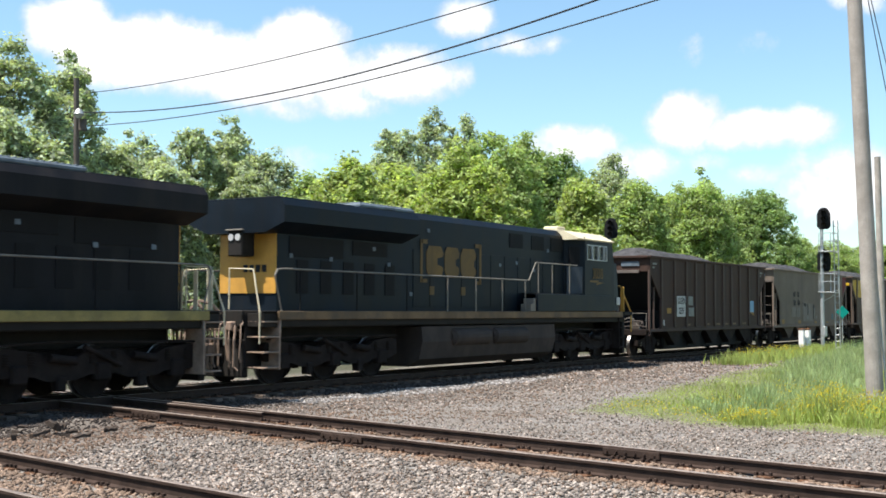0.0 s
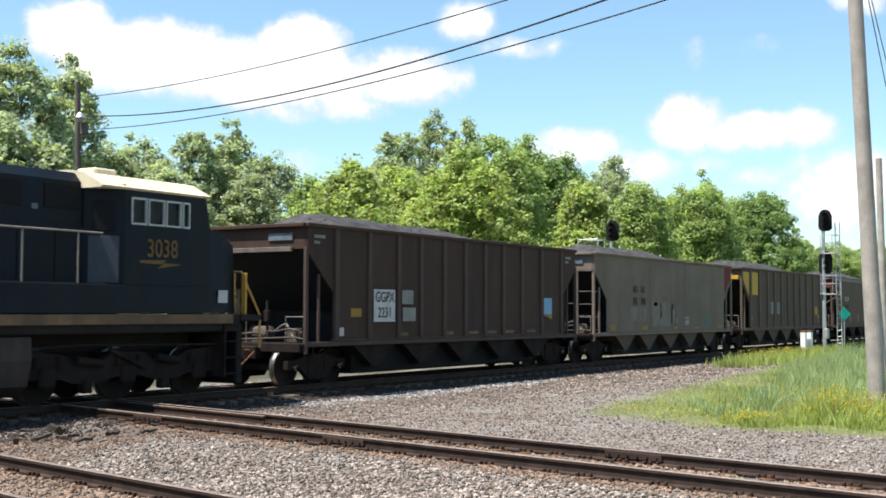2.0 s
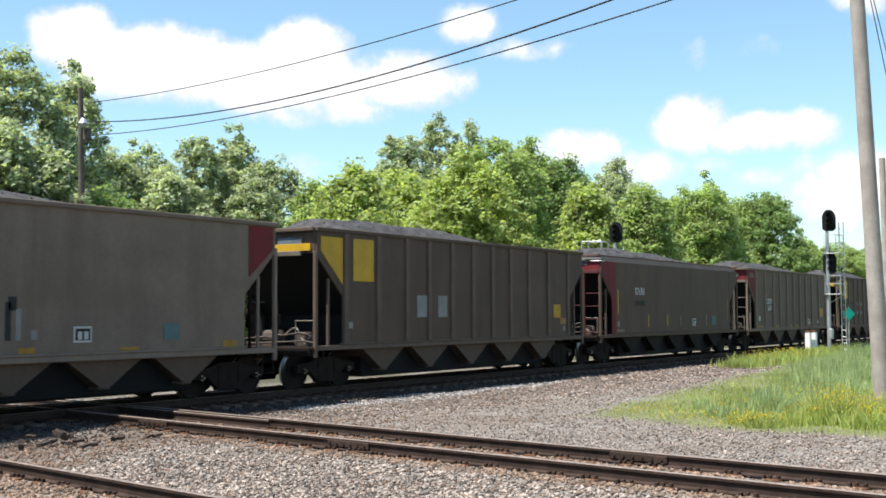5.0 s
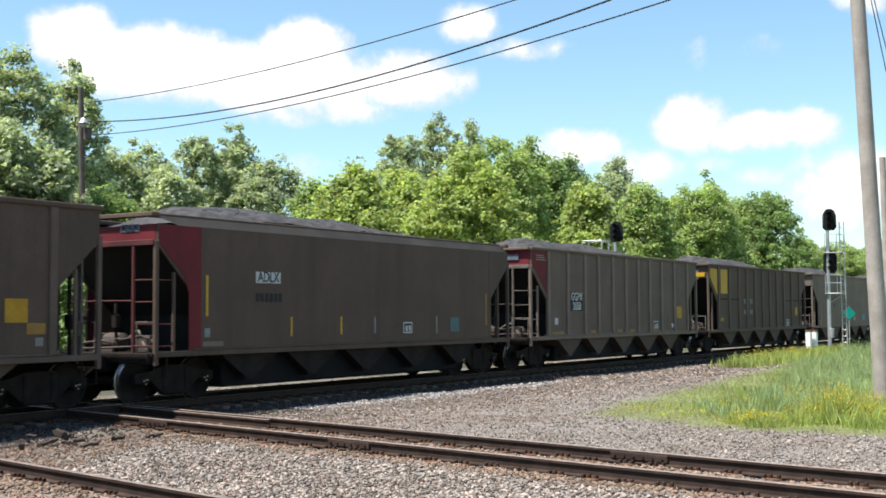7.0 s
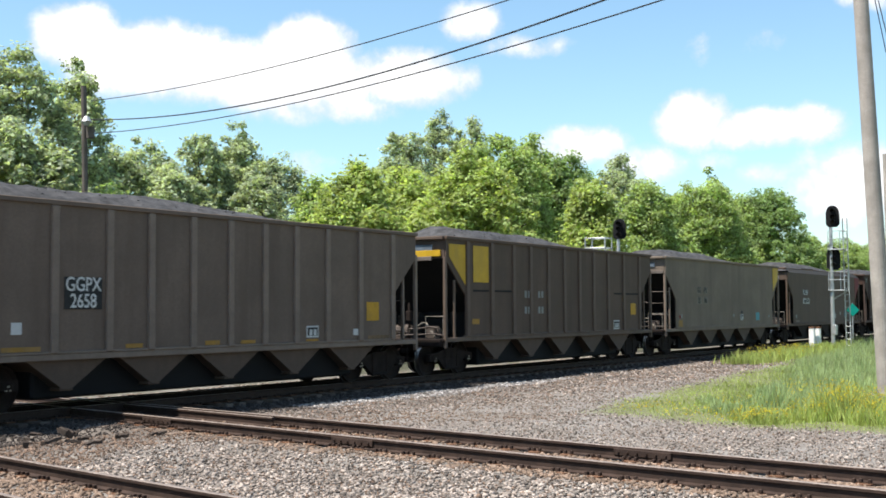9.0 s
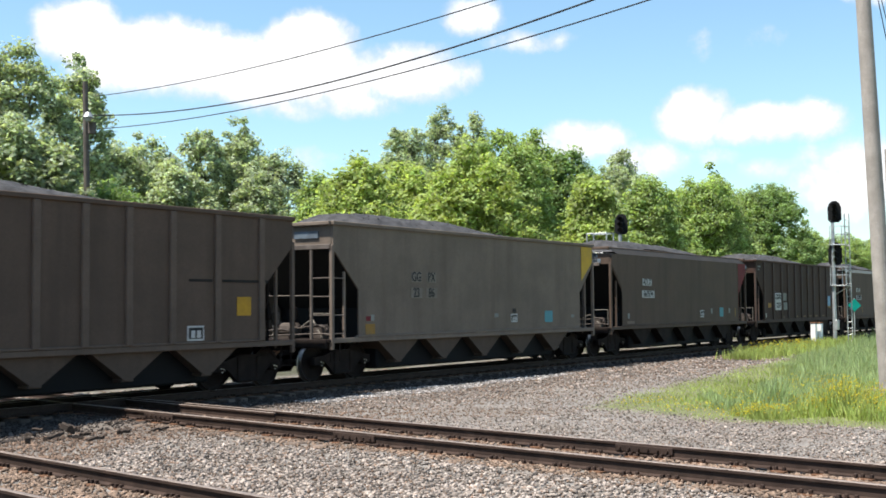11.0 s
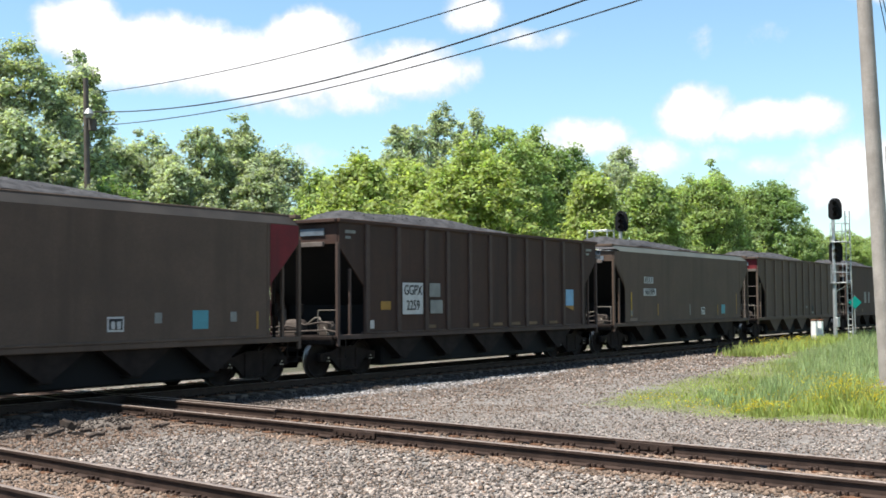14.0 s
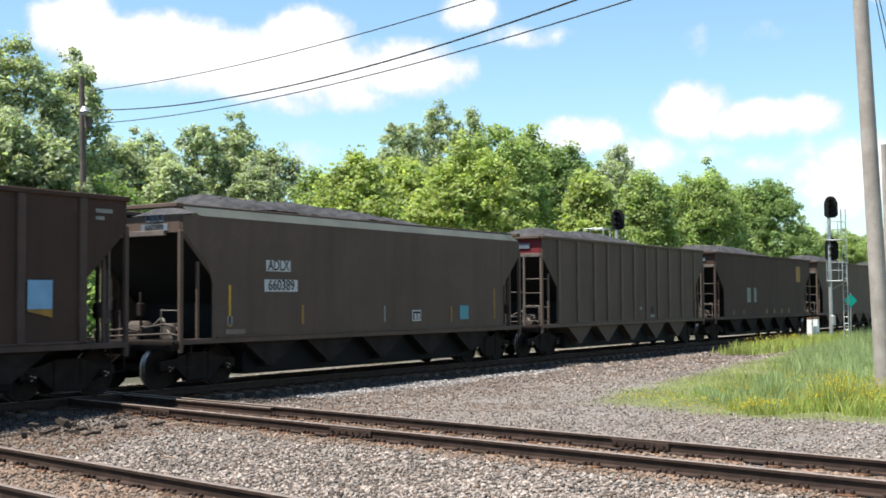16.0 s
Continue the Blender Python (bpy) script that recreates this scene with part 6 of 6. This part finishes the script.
            bend = [(0.0, yy, 1.5 - 0.2 * (k % 2)), (out * 0.6, yy, 1.42), (out, yy + 0.04, 1.1), (out * 0.9, yy + rng.uniform(-0.1, 0.12), low), (out * 0.6, yy + rng.uniform(-0.12, 0.16), low - 0.1)]
            r = rng.uniform(0.02, 0.036)
            part("hose", once(("hose", k), lambda: Shape().path(bend, r).mesh("hose", "lit_dusty_plate")), cp)
        for yy in (-0.7, 0.15, 0.6):
            part("hose_bracket", once("hose_bracket", lambda: Shape().box(0.0, 0.16, -0.1, 0.1, 1.3, 1.52, 0.03).mesh("hose_bracket", "lit_dusty_plate")), cp, m=pose(0, yy, 0))
        part("uncoupling_lever", once("lever", lambda: Shape().path([(0.0, 0.2, 1.7), (0.25, 0.1, 1.95), (0.4, -0.1, 2.0), (0.5, -0.3, 1.8)], 0.04).mesh("uncoupling_lever", "lit_dusty_plate")), cp)
    if paint != "navy":
        for k in range(5):
            y = -0.7 + 0.46 * k
            part("end_slat", once("end_slat", lambda: Shape().box(-0.02, 0.02, -0.06, 0.06, 1.78, 2.68, 0.008).mesh("end_slat", "cream")), eng, "dusty cream upright slat of the end railing", pose(-10.27, y, 0))
    return eng


# ---- trees ----
def crown_mesh(rng, h, r, lo, clumps, per, size, mat, gap):
    """Leaves in many uneven clumps within a lumpy crown."""
    centre = []
    ph = rng.uniform(0, 6.283, 4)
    while len(centre) < clumps:
        a = rng.uniform(0, 6.283)
        z = rng.random() ** 0.85
        zz = (max(z, 0.32) - 0.32) / 0.68
        k = math.sqrt(1 - 0.88 * zz * zz) * (0.86 + 0.14 * math.sin(2 * a + ph[0]) + 0.14 * math.sin(3 * a + 5 * z + ph[1]))
        q = rng.random() ** 0.42
        top = 1.0 + 0.05 * math.sin(3 * a + ph[2])
        centre.append((r * k * q * math.cos(a), r * k * q * math.sin(a), lo + (h - lo) * z * top * (1 - 0.12 * q)))
    centre = np.array(centre)
    crad = rng.uniform(0.45, 1.0, clumps) * gap
    idx = np.repeat(np.arange(clumps), per)
    n = len(idx)
    d = rng.normal(size=(n, 3))
    d /= np.linalg.norm(d, axis=1)[:, None]
    p = centre[idx] + d * (crad[idx] * rng.random(n) ** 0.4)[:, None] * np.array([1, 1, 0.7])
    nrm = d * 0.7 + rng.normal(0, 0.6, (n, 3)) + np.array([0, 0, 0.95])
    nrm /= np.linalg.norm(nrm, axis=1)[:, None]
    a = np.cross(nrm, rng.normal(size=(n, 3)))
    a /= np.linalg.norm(a, axis=1)[:, None]
    b = np.cross(nrm, a)
    s = (rng.uniform(0.6, 1.25, n) * size)[:, None]
    v = np.stack([p - a * s, p + a * s * 0.55 + b * s * 0.6, p + a * s * 0.7 - b * s * 0.55], 1)
    f = np.arange(n * 3).reshape(n, 3)
    return v.reshape(-1, 3), f, centre


def tree(label, x, y, h, r, mat, seed, lo=0.12, clumps=130, per=60, size=0.2, gap=1.0, name="tree"):
    rng = np.random.default_rng(seed)
    t = thing(name, label, name, "trees behind the railway" if name == "tree" else "bushes behind the railway", m=pose(x, y, -0.3))
    v, f, centre = crown_mesh(rng, h, r, h * lo, clumps, per, size, mat, gap)
    s = Shape()
    bend = [(0, 0, -0.1), (rng.normal(0, 0.1), rng.normal(0, 0.1), h * 0.3), (rng.normal(0, 0.25), rng.normal(0, 0.25), h * 0.6), (rng.normal(0, 0.3), rng.normal(0, 0.3), h * 0.88)]
    w = h * 0.021
    rad = [w, w * 0.75, w * 0.45, w * 0.12]
    for i in range(3):
        s.tube(bend[i], bend[i + 1], rad[i], rad[i + 1], n=9)
    for i in range(0, len(centre), 8):
        c = Vector(centre[i])
        k = min(0.8, max(0.2, c.z / h - 0.18))
        seg = min(2, int(k / 0.3))
        root = Vector(bend[seg]).lerp(Vector(bend[seg + 1]), min(1, k / 0.3 - seg))
        mid = root.lerp(c, 0.55) + Vector((0, 0, -0.04 * h * 0.5))
        s.tube(root, mid, w * 0.26, w * 0.14, n=5), s.tube(mid, c, w * 0.14, w * 0.03, n=5)
    part("trunk", s.mesh("trunk", "bark"), t, "bark-brown trunk with limbs")
    quick("crown", "leafy crown", "", v, f, [mat], parent=t, kind="stuff")
    return t


def build_trees():
    B, G, K, D = "leaf_bright", "leaf_mid", "leaf_grey", "leaf_deep"
    words = {B: "bright yellow-green broadleaf tree in full leaf", G: "mid-green broadleaf tree in full leaf", K: "tall grey-green cottonwood with open crown", D: "deep green dense broadleaf tree"}
    for i, (x, y, h, r, mat, kw) in enumerate(TREES):
        if mat == K:
            tree(words[mat], x, y, h, r, mat, 40 + i, lo=0.15, clumps=int(125 + 11 * r * r), per=72, size=0.165, gap=0.86, **kw)
        else:
            tree(words[mat], x, y, h, r, mat, 40 + i, lo=0.03, clumps=int(200 + 15 * r * r), per=78, size=0.15, gap=0.92, **kw)
    rng = random.Random(3)
    for i in range(20):
        x = 16 + 5.2 * i + rng.uniform(-1, 1)
        tree("leafy roadside bush in full leaf", x, 31.0 + rng.uniform(-1.5, 2.0), rng.uniform(2.8, 4.6), rng.uniform(2.4, 3.2), rng.choice((G, D, K)), 90 + i, lo=0.0, clumps=60, per=90, size=0.15, gap=0.8, name="bush")
    for i in range(16):
        x = 20 + 8 * i
        tree("dense green tree at the back of the wood", x + rng.uniform(-2, 2), 70 + rng.uniform(-2, 5), rng.uniform(7, 9), rng.uniform(4.5, 6), rng.choice((G, D)), 130 + i, lo=0.0, clumps=110, per=40, size=0.34, gap=1.5)


# ---- poles, wires and signals ----
def build_poles():
    def pole(name, label, base, top, r0, r1, mat):
        p = thing(name, label, "utility pole", m=pose(*base))
        s = Shape()
        b, t = Vector(base), Vector(top)
        s.tube((0, 0, 0), t - b, r0, r1, n=20)
        part("shaft", s.mesh("shaft", mat), p)
        return p
    p = pole("utility_pole", "weathered grey wooden utility pole in the weeds", (25.45, 5.64, -0.4), (25.24, 6.06, 11.8), 0.178, 0.14, "pole")
    for z in (9.7, 10.4, 10.7):
        part("insulator", Shape().tube((-0.25, 0.6, z + 0.4), (-0.02, 0.7, z + 0.4), 0.05, n=10).mesh("insulator", "hood_grey"), p)
    conduit = Shape().path([(0.1, -0.2, 0.4), (-0.14, 0.42, 9.8)], 0.018)
    part("ground_wire", conduit.mesh("ground_wire", "steel"), p, "thin grounding wire down the pole")
    q = pole("utility_pole", "dark wooden utility pole carrying a lamp", (38.9, 45.65, -0.4), (38.7, 45.85, 12.95), 0.17, 0.13, "dark_pole")
    s = Shape()
    s.tube((-0.05, 0.1, 11.75), (-0.55, -0.45, 11.6), 0.03, n=8)
    arm = part("lamp_arm", s.mesh("lamp_arm", "steel"), q)
    s = Shape()
    s.tube((-0.55, -0.45, 11.72), (-0.58, -0.48, 11.45), 0.13, 0.26, n=14)
    s.tube((-0.58, -0.48, 11.45), (-0.58, -0.48, 11.3), 0.2, 0.12, n=14)
    part("lamp_head", s.mesh("lamp_head", "steel"), arm, "white lamp head")
    s = Shape()
    s.tube((-0.2, -0.32, 10.75), (-0.2, -0.32, 11.3), 0.19, n=14)
    part("transformer", s.mesh("transformer", "dark_pole"), q, "dark drum transformer")
    pole("utility_pole", "distant grey wooden utility pole", (43.75, 9.45, -0.4), (43.98, 9.6, 7.35), 0.13, 0.11, "pole")

    def wire(label, a, b, sag, r):
        w = Shape()
        a, b = Vector(a), Vector(b)
        pts = []
        for k in range(33):
            t = k / 32
            pts.append(a.lerp(b, t) - Vector((0, 0, 4 * sag * t * (1 - t))))
        w.path(pts, r, 6)
        thing("overhead_wire", label, "cable", "wires between the poles", data=w.mesh("overhead_wire", "wire"))
    # the three lines hang between the two poles
    wire("thin black overhead wire", (38.95, 45.6, 12.23), (25.22, 6.2, 10.75), 0.7, 0.018)
    wire("thick black overhead cable", (38.95, 45.6, 11.31), (25.22, 6.2, 10.3), 1.2, 0.026)
    wire("thin black overhead wire", (38.95, 45.6, 10.62), (25.22, 6.2, 9.6), 0.8, 0.019)
    wire("thin black service wire", (25.22, 6.2, 11.4), (43.9, 8.3, 6.6), 0.3, 0.012)
    wire("thin black guy wire", (25.22, 6.15, 11.2), (29.0, 5.4, 3.0), 0.05, 0.010)


def signal_head(parent, x, y, z0, z1, w):
    s = Shape()
    zc = (z0 + z1) / 2
    hh = (z1 - z0) / 2
    out = [(-w, -hh + w * 0.4), (-w * 0.6, -hh), (w * 0.6, -hh), (w, -hh + w * 0.4), (w, hh - w), (w * 0.7, hh - w * 0.3), (w * 0.3, hh), (-w * 0.3, hh), (-w * 0.7, hh - w * 0.3), (-w, hh - w)]
    s.prism(out, "x", -0.03, 0.03)
    head = part("signal_head", s.mesh("signal_head", "jet_black"), parent, "black signal head with three hooded lenses", pose(x, y, zc, 0, 0, 12))
    for k in (-1, 0, 1):
        hz = k * hh * 0.55
        s = Shape()
        n = 10
        for i in range(n):
            a, b = math.pi * (i / n) * 1.3 - 0.47, math.pi * ((i + 1) / n) * 1.3 - 0.47
            s.add([(-0.03, 0.13 * math.cos(a), hz + 0.13 * math.sin(a)), (-0.03, 0.13 * math.cos(b), hz + 0.13 * math.sin(b)), (-0.3, 0.13 * math.cos(b), hz + 0.13 * math.sin(b) - 0.03), (-0.3, 0.13 * math.cos(a), hz + 0.13 * math.sin(a) - 0.03)], [[0, 1, 2, 3]])
        part("hood", s.mesh("hood", "jet_black"), head)
        part("lens", Shape().tube((-0.03, 0, hz), (-0.05, 0, hz), 0.1, n=14).mesh("lens", "black"), head)
    part("case", Shape().box(0.03, 0.3, -w * 0.6, w * 0.6, -hh * 0.8, hh * 0.8, 0.03).mesh("case", "jet_black"), head)


def build_signals():
    m = thing("railway_signal", "two-headed railway signal on a galvanised mast with ladder", "railway signal", m=pose(60.7, 16.0, -0.3))
    part("mast", Shape().tube((0, 0, 0), (0, 0, 6.6), 0.10, 0.085, n=14).box(-0.25, 0.25, -0.25, 0.25, -0.1, 0.12, 0.03).mesh("mast", "steel"), m)
    signal_head(m, -0.05, -0.12, 6.25, 7.33, 0.33)
    signal_head(m, 0.0, -0.1, 4.1, 5.25, 0.33)
    s = Shape()
    for dy in (-0.74, -0.52):
        s.tube((0.5, dy, 0.0), (0.25, dy, 6.7), 0.028, n=6)
    for k in range(20):
        s.tube((0.5 - 0.25 * k / 20, -0.74, 0.3 + 0.32 * k), (0.5 - 0.25 * k / 20, -0.52, 0.3 + 0.32 * k), 0.016, n=5)
    part("ladder", s.mesh("ladder", "steel"), m, "galvanised ladder")
    for z in (3.3, 5.35):
        deck = part("basket_deck", Shape().box(-0.2, 0.5, -0.66, 0.15, z - 0.25, z - 0.2, 0.01).mesh("basket_deck", "steel"), m, "galvanised service basket")
        for a, b in ((0.5, -0.66), (-0.2, -0.66)):
            part("basket_post", Shape().tube((a, b, z - 0.22), (a, b, z + 0.7), 0.02, n=6).mesh("basket_post", "steel"), deck)
        for up in (0.3, 0.7):
            rail = Shape().path([(-0.2, 0.1, z - 0.22), (-0.2, 0.1, z + up), (-0.2, -0.66, z + up), (0.5, -0.66, z + up), (0.5, -0.3, z + up), (0.5, -0.3, z - 0.22)], 0.02)
            part("basket_rail", rail.mesh("basket_rail", "steel"), deck)
        part("basket_brace", Shape().tube((0.0, 0.0, z - 0.7), (0.5, -0.7, z - 0.22), 0.02, n=6).mesh("basket_brace", "steel"), deck)
    part("junction_box", Shape().box(-0.2, 0.14, -0.2, -0.05, 0.85, 1.35, 0.02).mesh("junction_box", "steel"), m)
    f = thing("railway_signal", "black railway signal beside the far side of the track", "railway signal", m=pose(54.9, 25.0, -0.3))
    part("mast", Shape().tube((0, 0, 0), (0, 0, 5.9), 0.1, 0.085, n=12).mesh("mast", "steel"), f)
    signal_head(f, -0.05, -0.1, 5.72, 6.75, 0.33)
    s = Shape()
    for dx, dy in ((-0.5, 1.6), (-0.5, 0.5), (0.3, 1.6), (0.3, 0.5)):
        s.tube((dx, dy, 0), (dx, dy, 5.85), 0.035, n=6)
    for z in (4.3, 4.8, 5.3, 5.8):
        s.path([(-0.5, 1.6, z), (-0.5, 0.5, z), (0.3, 0.5, z), (0.3, 1.6, z), (-0.5, 1.6, z)], 0.03)
    s.box(-0.5, 0.3, 0.1, 1.6, 4.7, 4.75, 0.01)
    part("basket", s.mesh("basket", "steel"), f, "galvanised service basket and ladder")
    # small green lozenge sign on a post
    g = thing("trackside_sign", "green diamond sign on a thin steel post", "sign", m=pose(63.4, 15.7, -0.3))
    part("post", Shape().tube((0, 0, 0), (0, 0, 2.45), 0.03, n=8).mesh("post", "steel"), g)
    part("sign_face", Shape().prism([(0, -0.34), (0.34, 0), (0, 0.34), (-0.34, 0)], "y", -0.05, -0.03).mesh("sign_face", "sign"), g, "green diamond face", pose(0, 0, 2.08, 0, 0, -55))
    for x, y in ((58.75, 16.5), (59.2, 16.34)):
        b = thing("marker_post", "white painted trackside marker post in the weeds", "marker post", "white marker posts", m=pose(x, y, -0.3))
        part("body", Shape().box(-0.13, 0.13, -0.13, 0.13, 0, 1.2, 0.03).mesh("body", "bright_white"), b)
        part("cap", Shape().box(-0.15, 0.15, -0.15, 0.15, 1.2, 1.27, 0.02).mesh("cap", "rust"), b)
    # broken tie lying by the crossing
    def splinter(rng, w, t):
        """A ragged piece of rotten wood."""
        top = [(-w + 2 * w * k / 6, t * rng.uniform(0.25, 1.0)) for k in range(7)]
        low = [(w - 2 * w * k / 4, -t * rng.uniform(0.3, 0.9)) for k in range(5)]
        sh = Shape().prism(top + low, "y", -t * rng.uniform(0.6, 1.2), t * rng.uniform(0.6, 1.2))
        return sh
    rng = random.Random(21)
    thing("broken_tie", "dark broken chunk of tie on the cinders", "wood chunk", m=pose(13.35, 16.2, -0.14, 25, 12, 35), data=splinter(rng, 0.24, 0.09).mesh("broken_tie", "rotten"))
    for k in range(16):
        x, y, w = rng.uniform(11.2, 14.6), rng.uniform(14.9, 17.2), rng.uniform(0.08, 0.22)
        thing("wood_scrap", "rotten brown scrap of wood on the cinders", "wood chunk", "wood scraps by the crossing", m=pose(x, y, -0.2, rng.uniform(-20, 20), rng.uniform(-8, 8), rng.uniform(0, 180)), data=splinter(rng, w, rng.uniform(0.025, 0.05)).mesh("wood_scrap", "rotten"))


TREES = [  # x, y, height, crown radius, leaf, more
    (47.5, 36.0, 9.8, 3.1, "leaf_bright", {}),
    (56.1, 39.0, 10.8, 3.4, "leaf_bright", {}),
    (54.3, 33.5, 10.8, 4.0, "leaf_bright", {}),
    (65.4, 38.0, 13.6, 4.0, "leaf_mid", {}),
    (72.7, 39.5, 14.4, 3.8, "leaf_mid", {}),
    (72.6, 37.0, 13.1, 3.7, "leaf_deep", {}),
    (65.2, 31.5, 10.5, 2.4, "leaf_bright", {}),
    (110.7, 50.0, 17.8, 4.3, "leaf_grey", {}),
    (79.7, 34.0, 11.5, 3.3, "leaf_mid", {}),
    (91.7, 34.0, 13.1, 4.8, "leaf_mid", {}),
    (111.1, 35.0, 14.0, 5.2, "leaf_deep", {}),
    (110.9, 38.0, 13.4, 4.6, "leaf_mid", {}),
    (154.8, 44.0, 11.7, 5.3, "leaf_mid", {}),
    (204.7, 52.0, 13.9, 8.3, "leaf_mid", {}),
    (233.7, 52.0, 15.3, 9.4, "leaf_mid", {}),
    (263.2, 50.0, 16.3, 10.6, "leaf_deep", {}),
    (87.2, 61.0, 19.1, 3.8, "leaf_grey", {}),
    (94.8, 62.0, 21.4, 3.9, "leaf_grey", {}),
    (96.1, 59.0, 21.0, 3.5, "leaf_grey", {}),
    (63.3, 62.0, 15.9, 2.9, "leaf_grey", {}),
    (68.3, 63.0, 16.9, 3.3, "leaf_grey", {}),
    (59.1, 64.0, 14.7, 3.5, "leaf_grey", {}),
    (69.2, 60.0, 14.7, 3.1, "leaf_grey", {}),
    (39.5, 52.0, 16.4, 3.5, "leaf_grey", {}),
    (46.7, 56.0, 17.0, 3.4, "leaf_grey", {}),
    (38.0, 54.0, 16.5, 3.4, "leaf_grey", {}),
    (49.3, 40.0, 9.2, 1.9, "leaf_mid", {}),
    (54.0, 55.0, 11.2, 3.1, "leaf_grey", {}),
    (43.7, 50.0, 8.9, 3.5, "leaf_deep", {}),
    (38.0, 48.0, 10.5, 3.1, "leaf_grey", {}),
    (57.1, 59.0, 12.3, 3.5, "leaf_grey", {}),
    (65.0, 58.0, 12.3, 3.7, "leaf_grey", {}),
    (36.6, 49.0, 12.0, 3.0, "leaf_grey", {}),
    (92.6, 37.0, 12.1, 3.6, "leaf_mid", {}),
    (58.5, 61.5, 13.0, 3.1, "leaf_grey", {}),
    (53.5, 60.0, 13.4, 3.0, "leaf_grey", {}),
    (66.5, 61.0, 14.6, 2.8, "leaf_grey", {}),
]

build_ground()
build_tracks()
build_poles()
build_signals()
CARS = build_train_cars()
LOCO = locomotive("navy blue and yellow six-axle diesel locomotive", -9.25)
LEAD = locomotive("dark navy six-axle diesel locomotive coupled back to back", -9.5, "sooty_navy", "olive_sill")
build_trees()
build_verge()
build_stones()


def motions():
    """The train rolls towards -x at a steady pace; its wheels turn with it."""
    def roll(ob, x, turn=0):
        walk(ob, [(t, pose(x - SPEED * t, TRACK_Y, 0, 0, 0, turn)) for t in range(0, 17)])
    roll(LOCO, 31.43)
    roll(LEAD, 9.4, 180)
    for k, car in enumerate(CARS):
        roll(car, 50.67 + PITCH * k)
    made = {}
    for w, r, dx in WHEELS:
        back = w.parent.parent == LEAD
        key = (r, dx, back)
        if key in made:
            src = made[key].animation_data
            w.rotation_mode = "QUATERNION"
            data = w.animation_data_create()
            data.action = src.action
            data.action_slot = src.action_slot
            continue
        made[key] = w
        spin = math.degrees(SPEED / r) * (1 if back else -1)
        walk(w, [(i / 30, pose(dx, 0, r) @ Matrix.Rotation(radians(spin * i / 30), 4, "Y")) for i in range(0, 481)])


motions()
